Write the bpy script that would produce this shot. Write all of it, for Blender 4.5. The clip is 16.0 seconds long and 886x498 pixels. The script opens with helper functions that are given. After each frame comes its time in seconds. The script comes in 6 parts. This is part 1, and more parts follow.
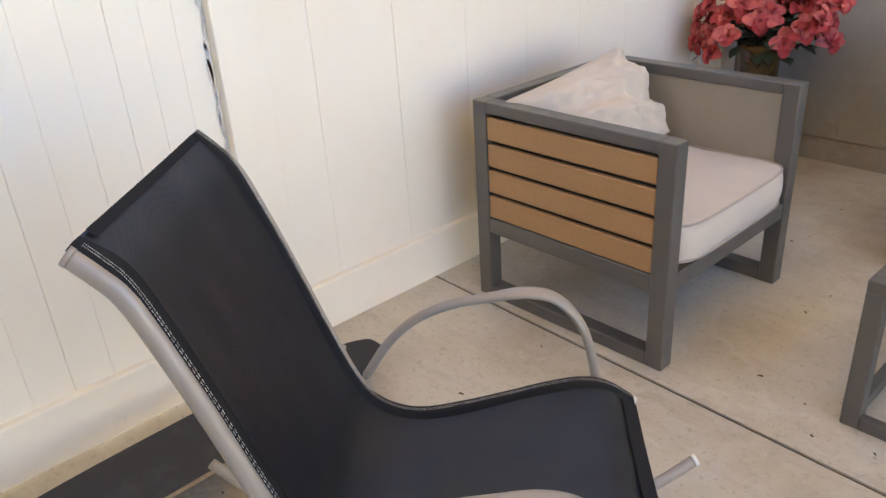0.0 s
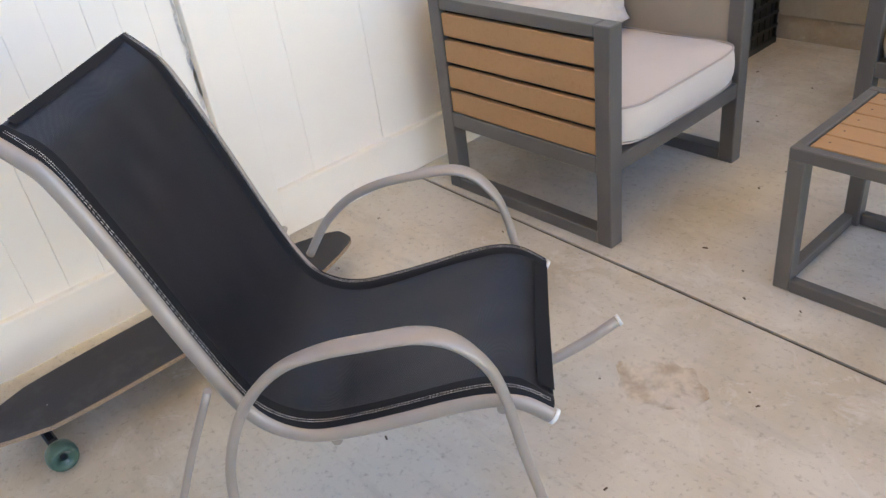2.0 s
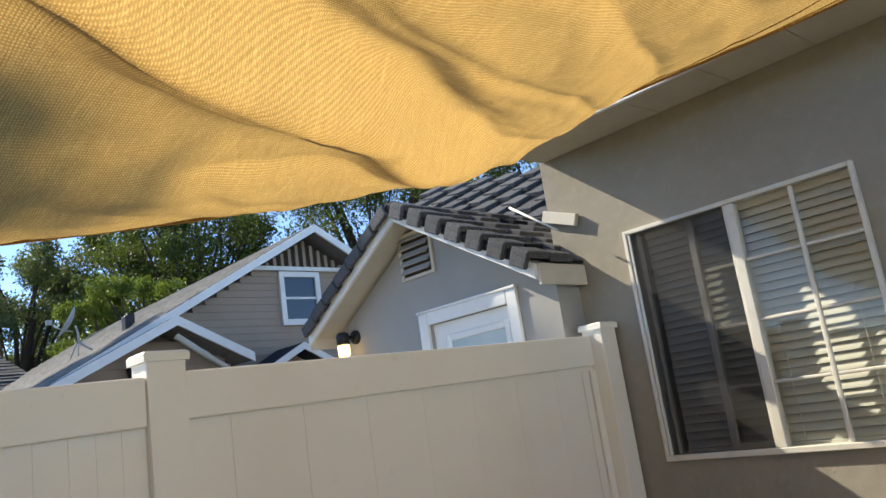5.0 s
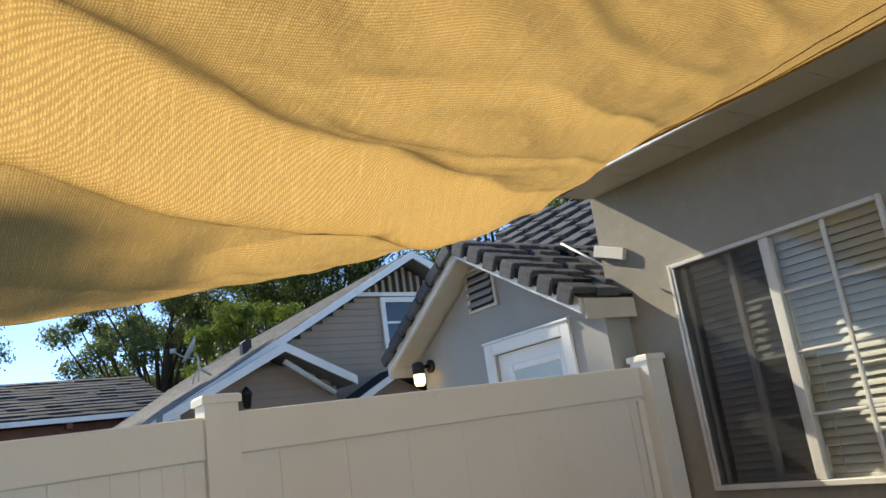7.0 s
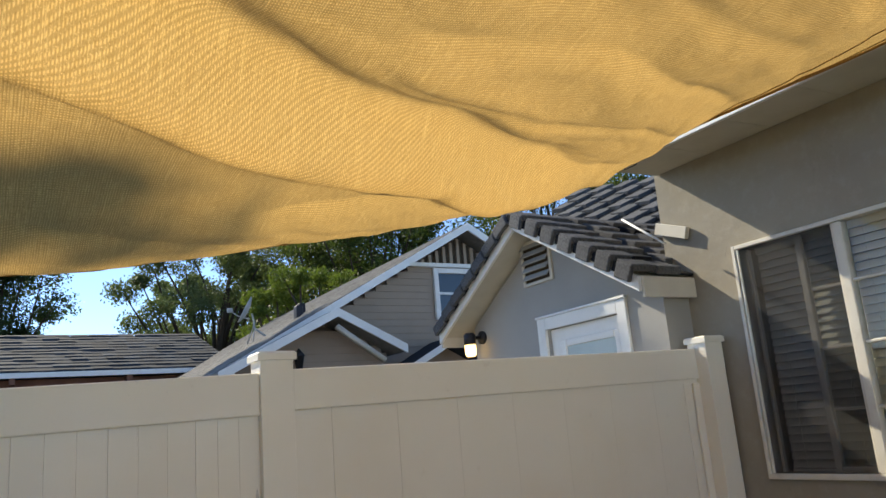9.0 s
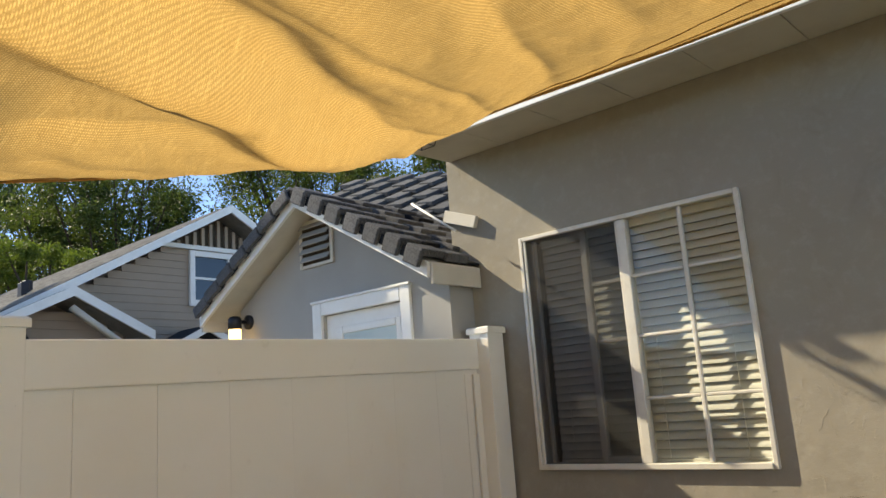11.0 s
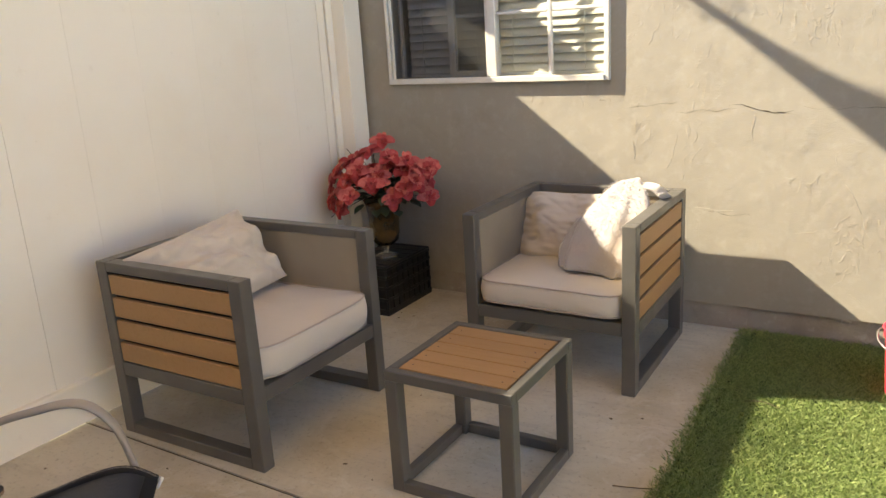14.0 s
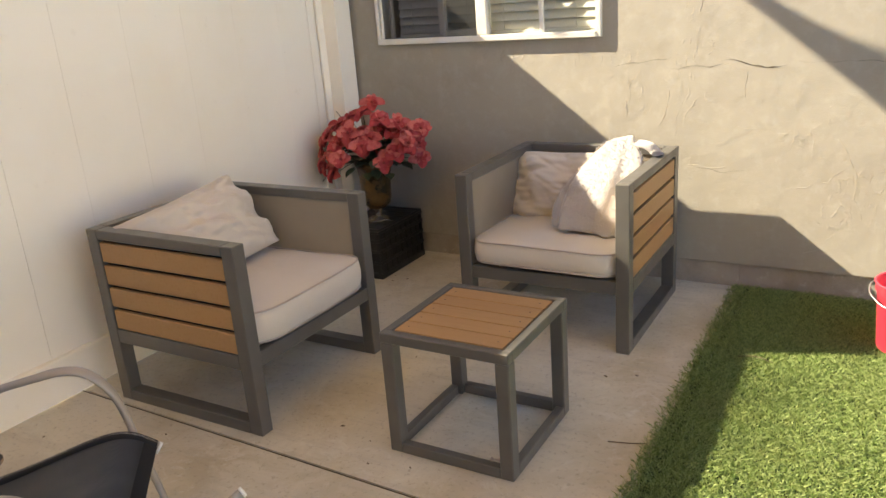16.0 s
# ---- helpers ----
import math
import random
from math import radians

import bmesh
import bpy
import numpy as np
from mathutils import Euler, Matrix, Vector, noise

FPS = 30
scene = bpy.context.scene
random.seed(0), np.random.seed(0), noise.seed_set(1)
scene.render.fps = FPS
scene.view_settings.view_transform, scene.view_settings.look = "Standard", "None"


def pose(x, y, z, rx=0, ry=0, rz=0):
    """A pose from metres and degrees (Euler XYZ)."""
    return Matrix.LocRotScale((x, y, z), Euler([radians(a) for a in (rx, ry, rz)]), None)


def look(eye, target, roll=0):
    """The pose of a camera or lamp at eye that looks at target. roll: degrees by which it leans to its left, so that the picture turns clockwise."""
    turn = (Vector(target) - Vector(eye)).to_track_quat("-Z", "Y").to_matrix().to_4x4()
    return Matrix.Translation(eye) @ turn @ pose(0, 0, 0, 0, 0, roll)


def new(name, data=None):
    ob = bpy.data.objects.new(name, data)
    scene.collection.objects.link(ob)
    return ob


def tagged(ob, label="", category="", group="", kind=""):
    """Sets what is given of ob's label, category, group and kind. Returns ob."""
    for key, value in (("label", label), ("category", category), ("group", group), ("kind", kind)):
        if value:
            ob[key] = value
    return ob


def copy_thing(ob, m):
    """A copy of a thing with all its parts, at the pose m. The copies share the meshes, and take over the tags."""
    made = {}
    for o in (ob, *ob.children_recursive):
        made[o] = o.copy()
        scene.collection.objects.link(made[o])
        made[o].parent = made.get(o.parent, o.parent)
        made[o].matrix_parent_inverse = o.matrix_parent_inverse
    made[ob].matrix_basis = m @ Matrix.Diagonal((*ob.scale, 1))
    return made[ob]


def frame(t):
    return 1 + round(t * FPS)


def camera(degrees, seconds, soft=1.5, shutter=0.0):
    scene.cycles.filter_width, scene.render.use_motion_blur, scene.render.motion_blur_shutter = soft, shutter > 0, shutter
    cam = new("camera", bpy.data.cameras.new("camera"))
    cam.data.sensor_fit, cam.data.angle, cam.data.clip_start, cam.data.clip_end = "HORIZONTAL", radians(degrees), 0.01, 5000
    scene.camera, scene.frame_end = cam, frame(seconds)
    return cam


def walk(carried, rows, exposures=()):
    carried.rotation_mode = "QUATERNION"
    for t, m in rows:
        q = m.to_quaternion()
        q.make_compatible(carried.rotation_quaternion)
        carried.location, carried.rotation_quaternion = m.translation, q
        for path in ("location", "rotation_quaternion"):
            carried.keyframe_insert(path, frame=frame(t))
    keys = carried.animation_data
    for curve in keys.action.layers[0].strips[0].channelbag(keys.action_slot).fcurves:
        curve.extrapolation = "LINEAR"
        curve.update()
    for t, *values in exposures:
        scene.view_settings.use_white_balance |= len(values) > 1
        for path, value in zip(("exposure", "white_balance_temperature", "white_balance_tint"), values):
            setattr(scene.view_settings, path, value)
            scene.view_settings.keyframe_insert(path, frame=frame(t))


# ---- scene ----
cam = camera(59.4, 16.0)
PATH = [
    (0, (1.828, -3.429, 1.3), (0.486, -2.243, 0.41), -3.9),
    (0.5, (1.846, -3.418, 1.293), (0.563, -2.291, 0.253), -4.3),
    (1, (1.849, -3.413, 1.272), (0.613, -2.299, 0.161), -4.3),
    (1.5, (1.936, -3.409, 1.294), (0.648, -2.337, 0.202), -6.0),
    (2, (2.082, -3.377, 1.288), (0.75, -2.341, 0.214), -8.4),
    (2.5, (2.093, -3.389, 1.276), (0.741, -2.382, 0.2), -10.7),
    (3, (2.05, -3.493, 1.288), (0.719, -2.414, 0.255), -10.7),
    (3.5, (2.096, -3.568, 1.342), (0.796, -2.235, 0.612), -9.1),
    (4, (2.231, -3.554, 1.404), (0.914, -2.072, 1.142), -9.4),
    (4.3, (2.333, -3.5, 1.42), (0.981, -2.026, 1.403), -9.3),
    (4.5, (2.396, -3.494, 1.421), (1.014, -2.055, 1.559), -9.4),
    (5, (2.514, -3.552, 1.491), (1.11, -2.191, 1.909), -8.4),
    (5.2, (2.565, -3.585, 1.501), (1.16, -2.247, 1.987), -7.9),
    (7.3, (3.018, -3.432, 1.507), (1.396, -2.365, 1.986), -7.7),
    (7.5, (3.011, -3.444, 1.505), (1.362, -2.412, 1.971), -7.2),
    (8, (2.968, -3.454, 1.503), (1.271, -2.489, 1.941), -6.4),
    (8.5, (2.929, -3.478, 1.492), (1.217, -2.538, 1.924), -5.5),
    (9, (2.963, -3.441, 1.492), (1.292, -2.438, 1.939), -4.7),
    (9.2, (2.947, -3.422, 1.49), (1.312, -2.366, 1.95), -4.4),
    (11.3, (2.598, -3.346, 1.461), (1.368, -1.8, 1.772), -3.6),
    (11.5, (2.603, -3.333, 1.46), (1.378, -1.758, 1.591), -3.2),
    (12, (2.61, -3.395, 1.401), (1.502, -1.752, 1.135), -2.2),
    (12.5, (2.619, -3.431, 1.385), (1.551, -1.781, 1.019), -2.9),
    (13, (2.617, -3.434, 1.377), (1.567, -1.786, 0.951), -3.3),
    (13.5, (2.616, -3.432, 1.368), (1.593, -1.784, 0.883), -3.4),
    (14, (2.619, -3.432, 1.36), (1.608, -1.792, 0.823), -3.5),
    (14.5, (2.617, -3.441, 1.361), (1.608, -1.812, 0.788), -3.8),
    (15, (2.613, -3.434, 1.357), (1.608, -1.814, 0.755), -3.9),
    (15.5, (2.611, -3.433, 1.353), (1.615, -1.812, 0.738), -4.0),
    (16, (2.609, -3.429, 1.352), (1.625, -1.804, 0.723), -4.4),
]
walk(cam, [(t, look(eye, target, roll)) for t, eye, target, roll in PATH],
     exposures=[(0, 3.30, 6600, 6), (1.0, 3.42, 6500, 6), (3.0, 3.42, 6050, 5), (3.5, 3.34, 6300, 6), (4.0, 2.80, 7450, 7), (4.4, 2.35, 7850, 7), (5.0, 1.65, 7400, 6), (9.2, 1.4, 7560, 6),
                (11.3, 1.7, 8300, 6), (12.0, 2.4, 8100, 7), (13.5, 2.72, 7900, 7), (16.0, 2.82, 7900, 7)])

# ---- world, sun ----
SUN = Vector((1.0, 0.328, -0.79)).normalized()
world = bpy.data.worlds.new("world")
scene.world = world
world.use_nodes = True
wn = world.node_tree.nodes
sky = wn.new("ShaderNodeTexSky")
sky.sky_type, sky.sun_disc = "NISHITA", False
sky.sun_elevation = math.asin(-SUN.z)
sky.sun_rotation = math.atan2(-SUN.x, -SUN.y)
sky.air_density, sky.dust_density, sky.ozone_density = 0.42, 0.0, 4.0
wn["Background"].inputs[1].default_value = 0.15
world.node_tree.links.new(sky.outputs[0], wn["Background"].inputs[0])
sun = new("sun", bpy.data.lights.new("sun", "SUN"))
sun.data.energy, sun.data.angle, sun.data.color = 2.75, radians(0.6), (1.0, 0.95, 0.86)
sun.rotation_mode = "QUATERNION"
sun.rotation_quaternion = SUN.to_track_quat("-Z", "Y")


# ---- materials ----
class Mat:
    """A node material with a principled shader and small helpers."""

    def __init__(self, name, colour, rough=0.6, metal=0.0, spec=0.5):
        self.m = bpy.data.materials.new(name)
        self.m.use_nodes = True
        self.t = self.m.node_tree
        self.b = self.t.nodes["Principled BSDF"]
        self.b.inputs["Base Color"].default_value = (*colour, 1)
        self.b.inputs["Roughness"].default_value = rough
        self.b.inputs["Metallic"].default_value = metal
        self.b.inputs["Specular IOR Level"].default_value = spec
        self.colour = colour
        self.last = None
        self.height = None
        self.co = self.t.nodes.new("ShaderNodeTexCoord").outputs["Object"]

    def node(self, kind, **values):
        n = self.t.nodes.new(kind)
        for k, v in values.items():
            n.inputs[k].default_value = v
        return n

    def link(self, a, b):
        self.t.links.new(a, b)

    def noise(self, scale, detail=4.0, rough=0.55, stretch=None, distort=0.0):
        n = self.node("ShaderNodeTexNoise", Scale=scale, Detail=detail, Roughness=rough, Distortion=distort)
        if stretch:
            mp = self.node("ShaderNodeMapping", Scale=stretch)
            self.link(self.co, mp.inputs[0])
            self.link(mp.outputs[0], n.inputs["Vector"])
        else:
            self.link(self.co, n.inputs["Vector"])
        return n.outputs[0]

    def ramp(self, fac, lo, hi, a=0.0, b=1.0):
        r = self.t.nodes.new("ShaderNodeMapRange")
        r.inputs[1].default_value, r.inputs[2].default_value = lo, hi
        r.inputs[3].default_value, r.inputs[4].default_value = a, b
        self.link(fac, r.inputs[0])
        return r.outputs[0]

    def stain(self, fac, colour, lo=0.45, hi=0.7, amount=1.0):
        mix = self.t.nodes.new("ShaderNodeMix")
        mix.data_type = "RGBA"
        mix.inputs["A"].default_value = (*self.colour, 1)
        mix.inputs["B"].default_value = (*colour, 1)
        if self.last:
            self.link(self.last, mix.inputs["A"])
        self.link(self.ramp(fac, lo, hi, 0.0, amount), mix.inputs["Factor"])
        self.last = mix.outputs["Result"]
        self.link(self.last, self.b.inputs["Base Color"])
        return self

    def random(self, colour, amount=0.6, island=False):
        if island:
            out = self.t.nodes.new("ShaderNodeNewGeometry").outputs["Random Per Island"]
        else:
            out = self.t.nodes.new("ShaderNodeObjectInfo").outputs["Random"]
        return self.stain(out, colour, 0.0, 1.0, amount)

    def bump(self, fac, strength=0.3, distance=0.005):
        n = self.node("ShaderNodeBump", Strength=strength, Distance=distance)
        self.link(fac, n.inputs["Height"])
        if self.height:
            self.link(self.height, n.inputs["Normal"])
        self.height = n.outputs[0]
        self.link(self.height, self.b.inputs["Normal"])
        return self

    def gloss(self, fac, lo, hi):
        self.link(self.ramp(fac, 0.3, 0.7, lo, hi), self.b.inputs["Roughness"])
        return self


def wave(m, scale, axis="X", distort=0.0):
    n = m.node("ShaderNodeTexWave", Scale=scale, Distortion=distort, Detail=1.0)
    n.bands_direction = axis
    m.link(m.co, n.inputs["Vector"])
    return n.outputs["Fac"]


def make_materials():
    M = {}
    m = Mat("vinyl", (0.86, 0.805, 0.70), 0.38)
    m.stain(m.noise(1.6, 5), (0.79, 0.70, 0.55), 0.45, 0.8, 0.6)
    m.stain(m.noise(9, 6, 0.7), (0.55, 0.47, 0.36), 0.64, 0.82, 0.4)
    m.stain(m.noise(60, 2), (0.35, 0.30, 0.24), 0.76, 0.80, 0.5)
    m.bump(m.noise(3, 2), 0.25, 0.004).gloss(m.noise(5), 0.3, 0.5)
    M["vinyl"] = m.m
    m = Mat("peeling_paint", (0.56, 0.53, 0.48), 0.8)
    m.stain(m.noise(40, 5), (0.70, 0.67, 0.62), 0.5, 0.6, 0.9).bump(m.noise(60), 0.6, 0.004)
    M["peel"] = m.m
    m = Mat("stucco_tan", (0.335, 0.305, 0.252), 0.92, spec=0.2)
    m.stain(m.noise(1.3, 5, 0.6), (0.295, 0.265, 0.215), 0.42, 0.72, 0.7)
    m.stain(m.noise(14, 5, 0.7), (0.41, 0.38, 0.325), 0.5, 0.75, 0.5)
    m.stain(m.noise(3.1, 6, 0.7, distort=0.8), (0.255, 0.225, 0.18), 0.56, 0.74, 0.45)
    patch = m.node("ShaderNodeMath")
    patch.operation = "MULTIPLY"
    m.link(m.ramp(m.noise(2.6, 3, 0.5), 0.52, 0.64), patch.inputs[0])
    m.link(m.ramp(m.noise(16, 6, 0.7, stretch=(1.0, 1.0, 0.5), distort=2.0), 0.54, 0.66), patch.inputs[1])
    m.bump(m.noise(4.5, 3, 0.5), 0.45, 0.018).bump(patch.outputs[0], 0.4, 0.006)
    m.bump(m.noise(24, 6, 0.65, distort=1.2), 0.2, 0.005)
    m.bump(m.noise(190, 3), 0.4, 0.0018)
    M["stucco"] = m.m
    m = Mat("stucco_grey", (0.37, 0.36, 0.34), 0.92, spec=0.2)
    m.stain(m.noise(2.0, 5), (0.32, 0.31, 0.29), 0.42, 0.72, 0.7)
    m.bump(m.noise(40, 4), 0.35, 0.004).bump(m.noise(180, 3), 0.3, 0.0015)
    M["stucco_grey"] = m.m
    m = Mat("plinth_concrete", (0.36, 0.32, 0.27), 0.9, spec=0.2)
    m.stain(m.noise(5, 6, 0.7), (0.24, 0.205, 0.17), 0.42, 0.7, 0.8)
    m.stain(m.noise(22, 5), (0.5, 0.46, 0.40), 0.6, 0.75, 0.6)
    m.bump(m.noise(30, 6, 0.7), 0.7, 0.008)
    M["plinth"] = m.m
    m = Mat("slab_concrete", (0.58, 0.53, 0.435), 0.72, spec=0.35)
    m.stain(m.noise(1.3, 5, 0.6), (0.40, 0.335, 0.235), 0.42, 0.66, 0.9)
    m.stain(m.noise(3.4, 6, 0.7, distort=1.0), (0.60, 0.545, 0.45), 0.5, 0.72, 0.7)
    m.stain(m.noise(3.0, 4, 0.7, stretch=(1, 6, 1)), (0.36, 0.33, 0.28), 0.52, 0.75, 0.5)
    m.stain(m.noise(55, 5, 0.7), (0.25, 0.215, 0.165), 0.55, 0.72, 0.65)
    m.stain(m.noise(7, 6, 0.75, distort=1.5), (0.62, 0.59, 0.52), 0.56, 0.68, 0.5)
    m.stain(m.noise(28, 2, 0.5), (0.16, 0.12, 0.08), 0.77, 0.80, 0.7)
    m.bump(m.noise(9, 5), 0.2, 0.006).bump(m.noise(150, 4), 0.25, 0.0015)
    m.gloss(m.noise(6, 4), 0.5, 0.85)
    M["slab"] = m.m
    m = Mat("rust_stain", (0.66, 0.36, 0.13), 0.8)
    m.stain(m.noise(18, 5, 0.7), (0.60, 0.42, 0.24), 0.35, 0.62, 1.0)
    t = m.t
    tr, mx = t.nodes.new("ShaderNodeBsdfTransparent"), t.nodes.new("ShaderNodeMixShader")
    m.link(m.ramp(m.noise(14, 5, 0.65), 0.44, 0.70, 0.0, 0.5), mx.inputs[0])
    m.link(tr.outputs[0], mx.inputs[1]), m.link(m.b.outputs[0], mx.inputs[2])
    m.link(mx.outputs[0], t.nodes["Material Output"].inputs[0])
    M["rust"] = m.m
    m = Mat("joint_dirt", (0.07, 0.055, 0.04), 0.95, spec=0.1)
    m.bump(m.noise(80), 0.5, 0.003)
    M["joint"] = m.m
    m = Mat("earth", (0.16, 0.125, 0.085), 0.95, spec=0.1)
    m.stain(m.noise(0.7, 6), (0.10, 0.11, 0.05), 0.45, 0.65, 0.8).bump(m.noise(9, 6), 0.6, 0.02)
    M["earth"] = m.m
    m = Mat("powder_coat", (0.115, 0.108, 0.098), 0.42, 0.25)
    m.stain(m.noise(7, 5), (0.15, 0.14, 0.125), 0.45, 0.75, 0.6)
    m.bump(m.noise(420, 2), 0.12, 0.0006).gloss(m.noise(9, 5), 0.28, 0.45)
    M["coat"] = m.m
    m = Mat("poly_wood", (0.335, 0.185, 0.078), 0.5)
    m.random((0.385, 0.22, 0.095), 0.8)
    m.stain(m.noise(7, 5, 0.6, stretch=(1, 14, 14)), (0.29, 0.145, 0.045), 0.5, 0.75, 0.5)
    m.stain(m.noise(38, 3), (0.10, 0.05, 0.02), 0.78, 0.82, 0.6)
    m.bump(m.noise(30, 4, 0.6, stretch=(1, 12, 12)), 0.2, 0.001)
    M["slat"] = m.m
    m = Mat("arm_panel", (0.28, 0.24, 0.185), 0.22)
    m.stain(m.noise(3, 3), (0.235, 0.195, 0.145), 0.4, 0.7, 0.7)
    m.bump(m.noise(300, 2), 0.1, 0.0006)
    M["panel"] = m.m
    m = Mat("beige_canvas", (0.56, 0.495, 0.425), 0.95, spec=0.15)
    m.stain(m.noise(4, 5), (0.50, 0.435, 0.37), 0.45, 0.75, 0.5)
    m.stain(m.noise(13, 4), (0.46, 0.39, 0.32), 0.66, 0.8, 0.3)
    m.bump(m.noise(9, 3, 0.5, distort=0.8), 0.35, 0.01)
    m.bump(wave(m, 500, "X"), 0.1, 0.0005).bump(wave(m, 500, "Y"), 0.1, 0.0005)
    m.b.inputs["Sheen Weight"].default_value = 0.2
    M["canvas"] = m.m
    m = Mat("grey_piping", (0.40, 0.34, 0.29), 0.9)
    m.bump(m.noise(200), 0.2, 0.001)
    M["piping"] = m.m
    m = Mat("fleece", (0.41, 0.373, 0.347), 0.98, spec=0.1)
    m.stain(m.noise(6, 3, distort=0.5), (0.50, 0.39, 0.325), 0.50, 0.66, 0.5)
    m.stain(m.noise(50, 3), (0.46, 0.40, 0.36), 0.55, 0.75, 0.4)
    m.bump(m.noise(110, 4, 0.7), 0.6, 0.004)
    m.b.inputs["Sheen Weight"].default_value = 0.5
    M["fleece"] = m.m
    m = Mat("black_sling", (0.008, 0.010, 0.016), 0.36, spec=0.42)
    m.stain(m.noise(4, 4), (0.013, 0.013, 0.016), 0.45, 0.75, 0.8)
    m.stain(m.noise(130, 2), (0.30, 0.30, 0.30), 0.80, 0.83, 0.5)
    m.bump(wave(m, 260, "X"), 0.25, 0.0006).bump(wave(m, 260, "Z"), 0.25, 0.0006)
    t = m.t
    tr, mx = t.nodes.new("ShaderNodeBsdfTransparent"), t.nodes.new("ShaderNodeMixShader")
    mx.inputs[0].default_value = 0.91
    m.link(tr.outputs[0], mx.inputs[1]), m.link(m.b.outputs[0], mx.inputs[2])
    m.link(mx.outputs[0], t.nodes["Material Output"].inputs[0])
    M["sling"] = m.m
    m = Mat("sling_hem", (0.009, 0.010, 0.013), 0.7, spec=0.2)
    m.bump(m.noise(350), 0.3, 0.0008)
    M["hem"] = m.m
    m = Mat("white_thread", (0.55, 0.53, 0.50), 0.9)
    m.stain(m.noise(90, 2), (0.2, 0.2, 0.2), 0.45, 0.6, 0.8)
    M["thread"] = m.m
    m = Mat("taupe_metal", (0.31, 0.27, 0.235), 0.45, 0.2)
    m.stain(m.noise(9, 5), (0.36, 0.32, 0.285), 0.45, 0.75, 0.7)
    m.stain(m.noise(60, 3), (0.22, 0.21, 0.18), 0.68, 0.78, 0.4)
    m.bump(m.noise(260, 3), 0.1, 0.0006)
    M["taupe"] = m.m
    m = Mat("white_plastic", (0.72, 0.71, 0.68), 0.5)
    m.stain(m.noise(30), (0.5, 0.47, 0.42), 0.5, 0.8, 0.4)
    M["plastic"] = m.m
    m = Mat("grip_tape", (0.045, 0.045, 0.047), 0.85, spec=0.3)
    m.stain(m.noise(6, 6, 0.7), (0.10, 0.10, 0.10), 0.5, 0.75, 0.7)
    m.stain(m.noise(25, 4, 0.7), (0.32, 0.31, 0.29), 0.70, 0.78, 0.6)
    m.bump(m.noise(600, 2), 0.5, 0.001)
    M["grip"] = m.m
    m = Mat("deck_plywood", (0.40, 0.29, 0.18), 0.6)
    m.stain(wave(m, 220, "Z"), (0.12, 0.08, 0.05), 0.45, 0.55, 0.8)
    M["ply"] = m.m
    m = Mat("dark_steel", (0.03, 0.03, 0.035), 0.45, 0.6)
    m.bump(m.noise(90), 0.2, 0.001)
    M["steel"] = m.m
    m = Mat("green_urethane", (0.05, 0.10, 0.075), 0.35)
    m.stain(m.noise(50, 4), (0.20, 0.21, 0.19), 0.55, 0.7, 0.7)
    M["urethane"] = m.m
    m = Mat("black_crate", (0.014, 0.013, 0.012), 0.5)
    m.stain(m.noise(12, 4), (0.03, 0.027, 0.024), 0.45, 0.7, 0.8)
    M["crate"] = m.m
    m = Mat("amber_glass", (0.16, 0.09, 0.028), 0.14)
    m.stain(m.noise(14, 5), (0.075, 0.045, 0.016), 0.4, 0.65, 0.9)
    m.b.inputs["Transmission Weight"].default_value = 0.35
    m.bump(m.noise(30, 3), 0.2, 0.003)
    M["amber"] = m.m
    m = Mat("clear_glass", (0.75, 0.72, 0.66), 0.08)
    m.b.inputs["Transmission Weight"].default_value = 0.85
    M["clear"] = m.m
    m = Mat("coral_petal", (0.42, 0.055, 0.058), 0.7, spec=0.2)
    m.random((0.62, 0.18, 0.155), 0.9, True)
    m.stain(m.noise(40, 3), (0.28, 0.02, 0.03), 0.5, 0.7, 0.6)
    m.b.inputs["Subsurface Weight"].default_value = 0.1
    m.b.inputs["Subsurface Radius"].default_value = (0.01, 0.003, 0.003)
    M["petal"] = m.m
    m = Mat("flower_heart", (0.28, 0.03, 0.03), 0.8)
    M["heart"] = m.m
    m = Mat("silk_leaf", (0.030, 0.045, 0.022), 0.6)
    m.random((0.05, 0.07, 0.03), 0.8, True)
    M["silk_leaf"] = m.m
    m = Mat("twig", (0.09, 0.06, 0.035), 0.8)
    M["twig"] = m.m
    m = Mat("red_plastic", (0.62, 0.045, 0.075), 0.38)
    m.stain(m.noise(8, 4), (0.52, 0.06, 0.08), 0.45, 0.75, 0.6)
    M["red"] = m.m
    m = Mat("turf_blade", (0.11, 0.18, 0.038), 0.5, spec=0.4)
    m.random((0.41, 0.48, 0.20), 1.0, True)
    m.stain(m.noise(2.2, 4), (0.30, 0.28, 0.12), 0.55, 0.8, 0.5)
    M["turf"] = m.m
    m = Mat("turf_backing", (0.020, 0.035, 0.008), 0.95)
    m.stain(m.noise(120, 3), (0.05, 0.075, 0.02), 0.4, 0.6, 0.8).bump(m.noise(180, 3), 0.8, 0.01)
    M["turf_back"] = m.m
    m = Mat("window_paint", (0.66, 0.63, 0.56), 0.45)
    m.stain(m.noise(15, 5), (0.52, 0.48, 0.41), 0.5, 0.75, 0.6).bump(m.noise(60), 0.15, 0.001)
    M["sash"] = m.m
    m = Mat("white_paint", (0.80, 0.79, 0.76), 0.5)
    m.stain(m.noise(8, 5), (0.68, 0.66, 0.62), 0.5, 0.8, 0.6).bump(m.noise(30), 0.2, 0.002)
    M["white"] = m.m
